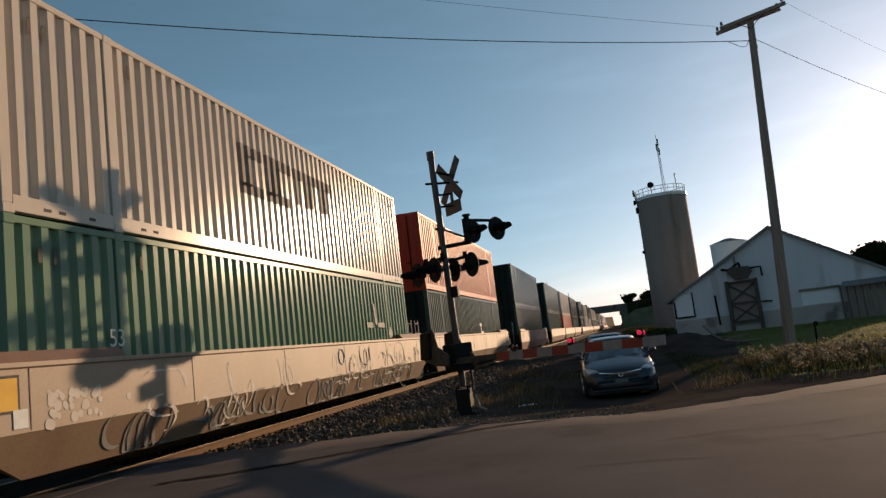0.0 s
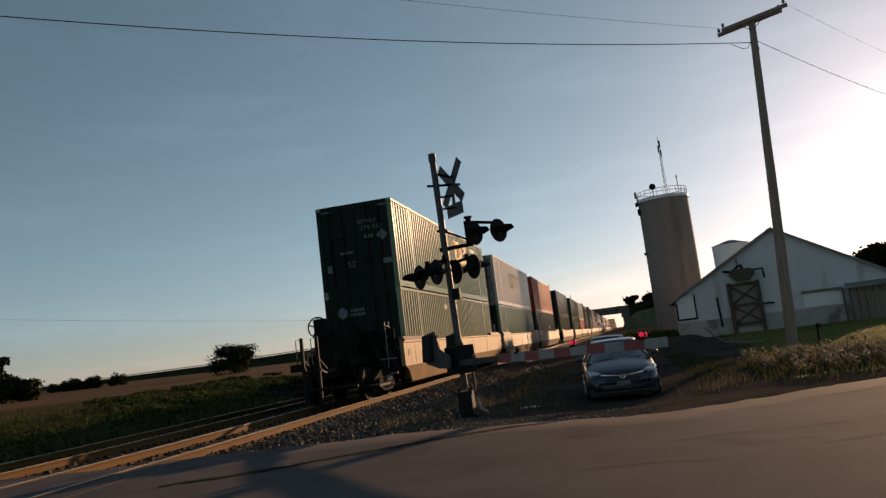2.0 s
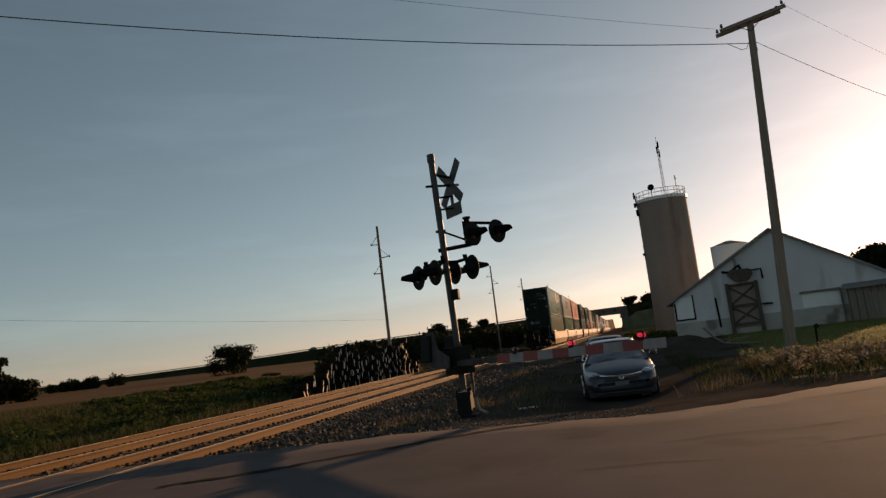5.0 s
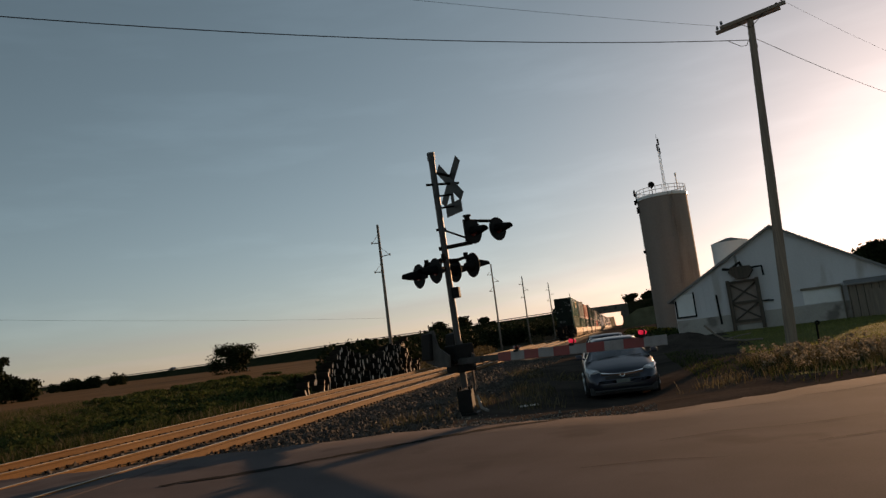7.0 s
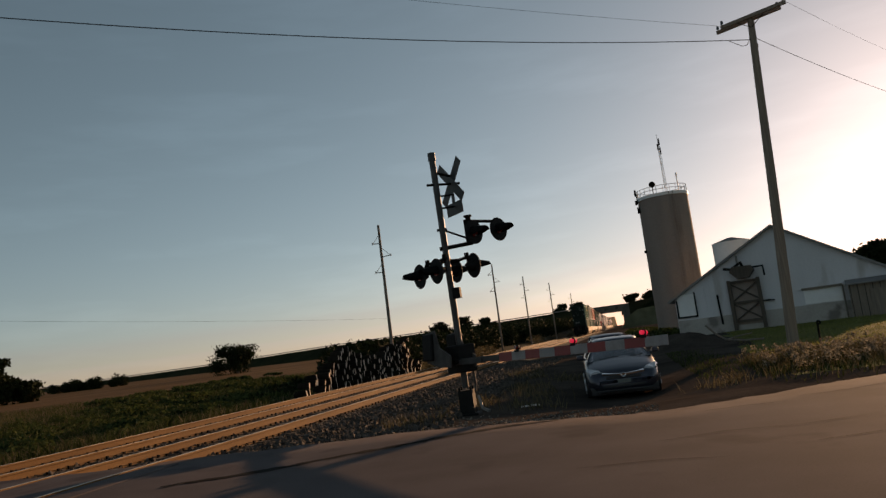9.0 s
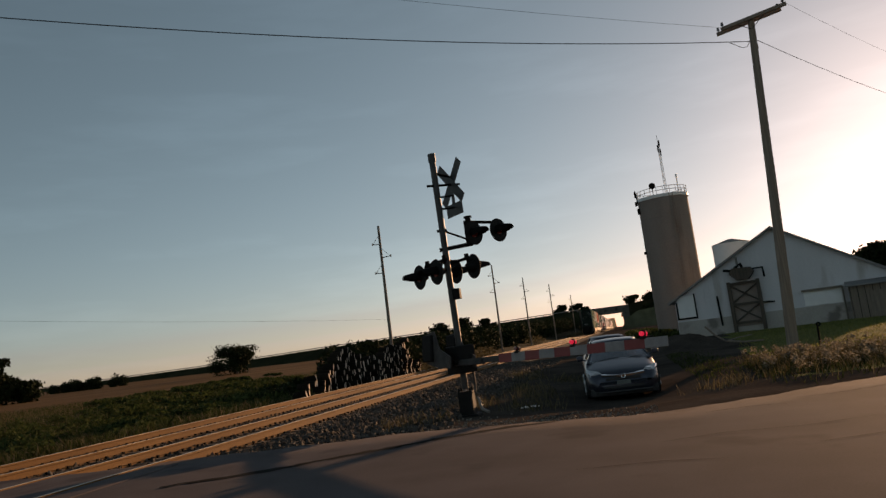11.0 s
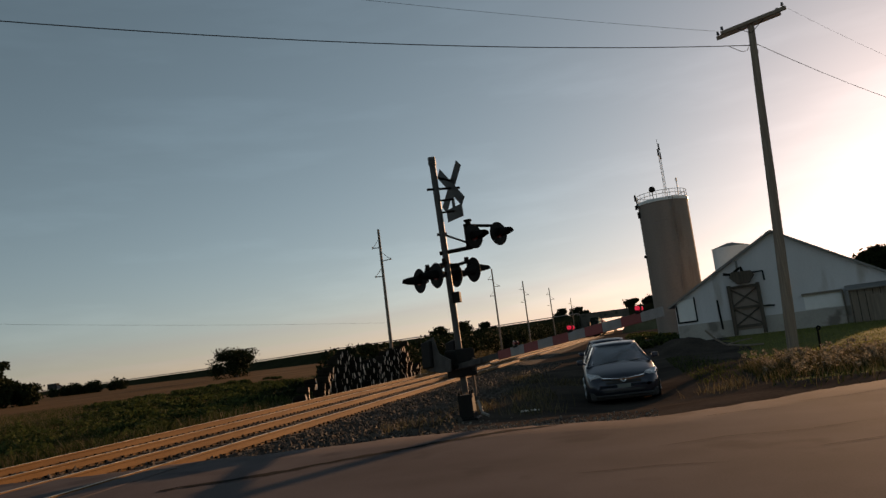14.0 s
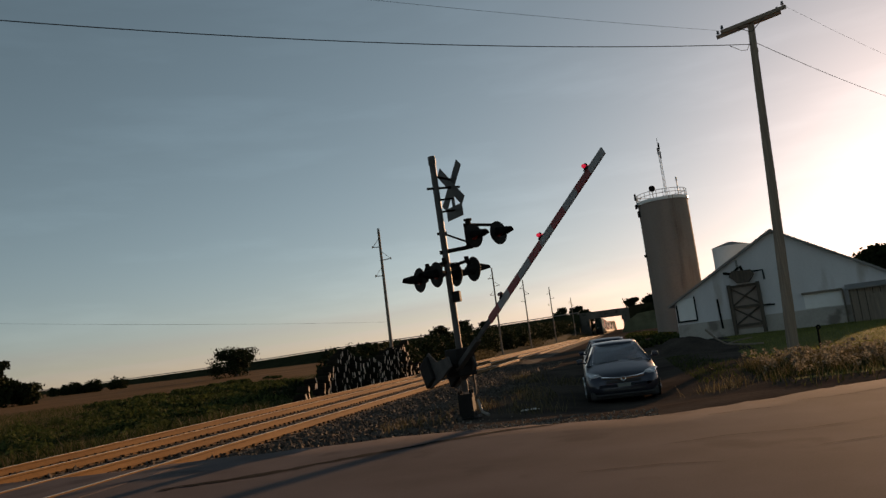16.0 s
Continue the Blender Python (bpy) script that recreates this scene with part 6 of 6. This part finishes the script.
def box_truck():
    """Runs towards +x; its middle is at 0."""
    t = thing("box_truck", pose(0, 0, 0), "dark box truck driving along the embankment road", "truck")
    part("cargo_box", box(bmesh.new(), -4.6, 1.9, -1.2, 1.2, 0.75, 3.9, 0.06), TRUCK_BOX, t)
    bm = prism(bmesh.new(), [(2.1, 0.7), (4.6, 0.7), (4.65, 1.6), (3.9, 1.75), (3.3, 2.75), (2.1, 2.8)], "y", -1.1, 1.1)
    part("cab", bm, CAR_GREY, t)
    bm = prism(bmesh.new(), [(3.86, 1.85), (3.4, 2.62), (3.36, 2.62), (3.82, 1.85)], "y", -1.0, 1.0)
    for v in bm.verts:
        v.co.x += 0.06
    part("windscreen", bm, PANE, t)
    part("chassis", box(bmesh.new(), -4.5, 4.4, -0.5, 0.5, 0.7, 1.1, 0.03), DARK_STEEL, t)
    for x in (-3.0, 3.5):
        for y in (-1.0, 1.0):
            part("wheel", rod(bmesh.new(), (x, y - 0.15, 0.5), (x, y + 0.15, 0.5), 0.5, seg=20), TYRE, t)
    return t


lorry = box_truck()
road_car = copy_thing(car1, pose(0, 0, 0))
tagged(road_car, "dark grey saloon car driving along the embankment road")
blue_car = copy_thing(car2, pose(0, 0, 0))
tagged(blue_car, "dark blue saloon car driving along the embankment road")
for o in (road_car, blue_car):
    tagged(o, group="cars on the embankment road")

# ---- spoil heap beside the lane ----
def heap(x, y, a, b, h, seed, label):
    hv, hf, n, m = [], [], 12, 28
    for i in range(n + 1):
        for j in range(m):
            q, an = i / n, 2 * math.pi * j / m
            px, py = x + a * q * math.cos(an), y + b * q * math.sin(an)
            up = h * (math.cos(q * math.pi) * 0.5 + 0.5) * (1 + 0.35 * noise.noise((px * 0.7, py * 0.7, seed)))
            hv.append((px, py, ground_z(px, py) - 0.04 + up + 0.06 * noise.noise((px * 3, py * 3, seed)) * (1 - q)))
    for i in range(n):
        for j in range(m):
            hf.append((i * m + j, (i + 1) * m + j, (i + 1) * m + (j + 1) % m, i * m + (j + 1) % m))
    ob = raw("mound", hv, hf, DIRT, label=label, category="mound")
    for p in ob.data.polygons:
        p.use_smooth = True
    return ob


heap(2.9, 39.0, 2.4, 3.0, 0.75, 4, "low dark heap of spoil beside the dirt lane")
bough = thing("fallen_branch", pose(4.6, 36.0, ground_z(4.6, 36.0) + 0.05), "bare pale branch lying on the ground", "branch")
bm = bmesh.new()
path_rod(bm, [(-0.9, 0, 0.95), (-0.5, 0.1, 0.5), (-0.1, 0, 0.2), (0.7, -0.1, 0.08), (1.5, 0.1, 0.05)], 0.045, 6)
path_rod(bm, [(-0.1, 0, 0.2), (0.5, 0.3, 0.3), (1.1, 0.5, 0.35)], 0.03, 5)
part("limb", bm, GREY_WOOD, bough)

# ---- stacked old sleepers beyond the tracks ----
pile = thing("sleeper_pile", pose(-14.5, 32.3, -0.75), "long heap of cut timber with pale sawn ends", "timber pile")
bm = bmesh.new()
rod(bm, (-0.6, 0, 0), (0, 0, 0), 0.1, 0.105, seg=7)
for v_ in bm.verts:
    v_.co.z *= 1.5
    v_.co.y *= 0.62
tie = part("old_sleeper", bm, OLD_TIE, pile)
tie.data.materials.append(TIE_END)
for p in tie.data.polygons:
    if abs(p.normal.x) > 0.9:
        p.material_index = 1
rp = random.Random(11)
made = 0
for col in range(54):
    y = 0.3 + col * 0.395
    f = y / 21.4
    top = 0.75 + 1.95 * min(1.0, f * 3.2, (1.02 - f) * 5) * (0.86 + 0.22 * math.sin(f * 9) + 0.08 * math.sin(f * 31))
    z = 0.3
    while z < top and made < 298:
        m = pose(rp.uniform(-0.35, 0.15), y + rp.uniform(-0.16, 0.16), z, rp.uniform(-24, 24), rp.uniform(-7, 7), rp.uniform(-14, 14))
        if rp.random() < 0.72:
            if made == 0:
                tie.matrix_basis = m
            else:
                share("old_sleeper", tie, m, pile)
            made += 1
        z += rp.uniform(0.27, 0.4)


# ---- plants ----
def tree(x, y, h, w, label, seed, leaves=5000, leaf=0.22, trunk=0.3, low=0.25):
    r = np.random.default_rng(seed)
    z0 = min(ground_z(x, y), 1.0 if y > 290 else 9.0) - 0.1
    t = thing("tree", pose(x, y, z0), label, "tree")
    bm = bmesh.new()
    rod(bm, (0, 0, 0), (0.1, 0, h * 0.45), trunk, trunk * 0.6, seg=10)
    rod(bm, (0.1, 0, h * 0.45), (0.0, 0.1, h * 0.8), trunk * 0.6, trunk * 0.2, seg=8)
    clumps = []
    for i in range(38):
        a, f = r.uniform(0, 2 * np.pi), low + 0.08 + (0.9 - low) * r.uniform() ** 0.8
        d = w / 2 * r.uniform(0.15, 0.95) * math.sqrt(max(0.05, 1 - ((f - 0.45 - low * 0.3) / 0.58) ** 2))
        c = np.array((d * np.cos(a), d * np.sin(a), h * f))
        rod(bm, (0.05, 0.02, h * max(0.2, f - 0.3)), c, trunk * 0.28, trunk * 0.06, seg=6)
        clumps.append((c, w * r.uniform(0.07, 0.17)))
    part("trunk", bm, BARK, t)
    pts = np.concatenate([np.clip(r.normal(size=(leaves // len(clumps), 3)), -1.7, 1.7) * (s * 0.62, s * 0.62, s * 0.45) + c for c, s in clumps])
    v, f = leaf_cloud(pts, leaf, r)
    raw("crown", v, f, LEAF, t)
    return t


tree(-101.5, 184, 6.8, 14.0, "broad dark tree standing alone in the field", 1, 6500, 0.3, 0.45, 0.1)
tree(-124, 126, 9.0, 10, "tall dark tree at the field's edge", 2, 5000, 0.4, 0.35, 0.05)
tree(-128, 133, 5.5, 9, "round dark tree at the field's edge", 3, 4000, 0.4, 0.3, 0.0)
tree(-119, 130, 3.8, 7, "low dark tree at the field's edge", 12, 3000, 0.35, 0.2, 0.0)
for i, (x, y, h, w) in enumerate(((-72, 300, 9.6, 11), (-63, 305, 11.2, 12), (-54, 306, 9.4, 9), (-26, 350, 12.6, 8), (-18.5, 349, 13.2, 8), (-13.5, 348, 12.6, 6), (6.5, 344, 14.0, 11), (14, 338, 14.0, 14), (22, 335, 15.5, 18), (30, 338, 16, 20), (14, 200, 4.5, 8), (14, 170, 4, 7))):
    tree(x, y, h, w, "dark broad-leaved tree near the bridge", 20 + i, 4500, 0.5, 0.35, 0.0)
for i, (x, y, h, w) in enumerate(((62, 198, 13.0, 17), (69.5, 194, 14.5, 17), (76.5, 198, 14, 17))):
    tree(x, y, h, w, "leafy tree far behind the shed", 50 + i, 6000, 0.55, 0.4, 0.05)


def shrubs(name, spots, material, label, seed, leaf=0.16, per=420):
    r = np.random.default_rng(seed)
    pts = []
    for x, y, s, h in spots:
        z = ground_z(x, y) if x < -4 or x > 2 else -0.4
        pts.append(blob_points(per, (x, y, z + h * 0.45), (s, s, h * 0.6), r, 0.6))
    v, f = leaf_cloud(np.concatenate(pts), leaf, r)
    return raw(name, v, f, material, label=label, category="shrubs", kind="stuff")


r = np.random.default_rng(77)
spots = []
for i in range(420):
    y = 40 + 290 * (i / 420) ** 1.5
    x = -17.8 - abs(r.normal()) * (2.5 + y * 0.02)
    h = (2.0 + 0.019 * (y - 40)) * r.uniform(0.75, 1.1) - (0.0 if x > -24 else 0.3)
    spot = (x, y + r.normal(), 1.0 + 0.006 * y, h - ground_z(x, y) + 0.0)
    if -x / y < 0.4:
        spots.append(spot)
    elif -x / y < 0.5:  # the near end runs out in low growth
        spots.append((x, y, 1.3, 0.8))
shrubs("hedge", spots, LEAF, "long dark overgrown hedge along the tracks", 71, 0.2, 520)
spots = []
for i in range(150):
    x = r.uniform(-62, -19)
    y = -x * r.uniform(1.1, 1.9) + r.uniform(4, 10)
    spots.append((x, y, r.uniform(0.7, 1.5), r.uniform(0.35, 0.8)))
clumps = []
for i in range(260):
    a_, d_ = radians(r.uniform(24, 50)), 22 + 40 * r.uniform()
    if d_ * math.sin(a_) > 16.5:
        clumps.append((-d_ * math.sin(a_), d_ * math.cos(a_), r.uniform(0.35, 0.9), r.uniform(0.4, 0.85)))
shrubs("verge_weeds", clumps, WEED, "leafy weeds among the trackside grass", 76, 0.075, 150)
shrubs("field_scrub", spots, WEED, "green scrub along the edge of the field", 72, 0.16, 360)
spots = [(-188 + i * 1.25 + r.normal(), 216 + r.normal() * 2 + i * 0.2, r.uniform(1.2, 2.2), r.uniform(2.6, 4.4)) for i in range(20)]
shrubs("field_bushes", spots, LEAF, "row of dark bushes across the field", 73, 0.3, 500)
spots = [(-11.5 + r.normal() * 2.5 - 3, 110 + 16 * i + r.normal() * 4, 1.6, r.uniform(0.8, 1.5)) for i in range(14)] + [(-15.6, 55 + 3 * i, 1.0, r.uniform(0.5, 1.1)) for i in range(12)]
shrubs("trackside_weeds", spots, DRY, "pale green weeds at the trackside", 74, 0.14, 260)
spots = [(1.2 + r.uniform(0, 3.5), 52 + 4.5 * i, r.uniform(0.7, 1.4), r.uniform(0.3, 0.7)) for i in range(22)]
shrubs("lane_scrub", spots, WEED, "dark scrub along the dirt lane", 75, 0.15, 260)


def meadow(name, n, where, height, width, material, label, seed, lean=0.35):
    r = np.random.default_rng(seed)
    roots = []
    while len(roots) < n:
        p = where(r)
        if p is not None:
            roots.append((*p, ground_z(*p) - 0.03))
    v, f = blades(np.array(roots), height, width, lean, r)
    return raw(name, v, f, material, label=label, category="grass", kind="stuff")


def verge(r):
    a, d = radians(r.uniform(14, 50)), 15 + 92 * r.uniform() ** 1.6
    x, y = -d * math.sin(a), d * math.cos(a)
    return (x, y) if x < -15.3 + 0.5 * noise.noise((y * 0.5, 2, 2)) else None


def pole_weeds(r):
    a, d = r.uniform(0, 2 * np.pi), abs(r.normal())
    x, y = 5.3 + 2.6 * d * math.cos(a), 20.0 + 2.2 * d * math.sin(a)
    return (x, y) if y > edge_y(x) + 0.5 and x > 0.06 * y + 1.75 + 0.5 * noise.noise((y * 0.8, 1, 1)) else None


def lawn_spot(r):
    x, y = 3.4 + 18 * r.uniform(), 18 + 32 * r.uniform()
    return (x, y) if x > 0.1 * y + 1.4 and y > edge_y(x) + 0.8 else None


def tufts(r):
    k = r.integers(0, 9)
    cx, cy = ((-2.4, 19.5), (-2.9, 22), (-3.6, 17.6), (-1.9, 25), (-4.3, 14.4), (-2.2, 16.8), (-4.0, 30), (-3.4, 27), (2.0, 17.5))[k]
    return (cx + r.normal() * 0.35, cy + r.normal() * 0.5)


meadow("verge_grass", 52000, verge, 0.44, 0.011, GRASS, "rank green grass on the far side of the tracks", 81)
meadow("verge_dry_grass", 24000, verge, 0.46, 0.009, DRY, "dry seeding grass on the far side of the tracks", 82)
meadow("weeds", 7000, pole_weeds, 0.27, 0.007, DRY, "tall dry seeding weeds round the utility pole", 83)
meadow("green_weeds", 12000, pole_weeds, 0.17, 0.012, GRASS, "green weeds round the utility pole", 84)
meadow("lawn", 30000, lawn_spot, 0.11, 0.012, LAWN_LEAF, "short sunlit lawn before the barn", 85)
def lane_side(r):
    x, y = 1.7 + abs(r.normal()) * 0.9, 19.5 + 16 * r.uniform()
    return (x, y) if y > edge_y(x) + 0.5 else None


meadow("lane_grass", 1800, lane_side, 0.12, 0.012, WEED, "low dark weeds beside the dirt lane", 87)
meadow("grass_tufts", 1500, tufts, 0.28, 0.008, DRY, "small dry grass tufts in the gravel", 86)
r = np.random.default_rng(90)
pts = []
for i in range(230):
    x, y = 5.4 + 2.2 * r.normal(), 20.0 + 1.8 * r.normal()
    if y < edge_y(x) + 0.6 or x < 3.1:
        continue
    pts.append(blob_points(26, (x, y, ground_z(x, y) + r.uniform(0.14, 0.36)), (0.1, 0.1, 0.1), r))
v, f = leaf_cloud(np.concatenate(pts), 0.035, r)
raw("weed_flowers", v, f, SEED, label="pale seed heads of the weeds by the pole", category="weeds", kind="stuff")
post = thing("marker_post", pose(5.67, 24.41, ground_z(5.67, 24.41)), "short dark iron marker post among the weeds", "post")
part("stake", rod(bmesh.new(), (0, 0, -0.1), (0.02, 0, 0.66), 0.032, seg=8), DARK_STEEL, post)
part("cap", ring(bmesh.new(), (0.05, 0, 0.7), (0, 1, 0), 0.045, 0.028, 14, 6), DARK_STEEL, post)
litter = part("paper_litter", box(bmesh.new(), -0.22, 0.22, -0.1, 0.1, 0.0, 0.02, 0.005, Matrix.Rotation(radians(14), 4, "Z")), DECAL)
litter.location = (-2.25, 16.9, ground_z(-2.25, 16.9) + 0.015)
tagged(litter, "flat pale scrap lying on the gravel", "litter")


# ---- what moves ----
def gone(t):
    """Metres the train has gone since the start."""
    a = t - 1.2
    return 17.6 * a + 0.08 * a * a + 21.005


GATE = [(0.0, 0.44), (13.6, 0.44), (13.8, 1.75), (14.0, 5.08), (14.2, 8.92), (14.4, 11.44), (14.6, 14.22), (14.8, 16.81), (15.0, 19.66), (15.2, 22.67), (15.4, 25.23), (15.6, 27.94), (15.8, 30.68), (16.0, 33.2)]


def motions():
    for ob, (x, y, z) in TRAIN:
        walk(ob, [(float(t), pose(x, y + gone(t), z)) for t in range(17)])
    for ob, x0, speed, t0, turned in ((lorry, -260, 61, 14.9, 0), (road_car, -213, -42, 6.5, -90), (blue_car, -265, -42, 3.5, -90)):
        rows = []
        for i in range(33):
            x = x0 + speed * (i / 2 - t0)
            y, z, way = bank_at(x)
            rows.append((i / 2, pose(x, y + (1.6 if speed > 0 else -1.6), z, 0, 0, way + turned)))
        walk(ob, rows)
    walk(gate, [(t, UPRIGHT @ SWING @ pose(0, 0, 0, 0, -e, 0)) for t, e in GATE])


motions()
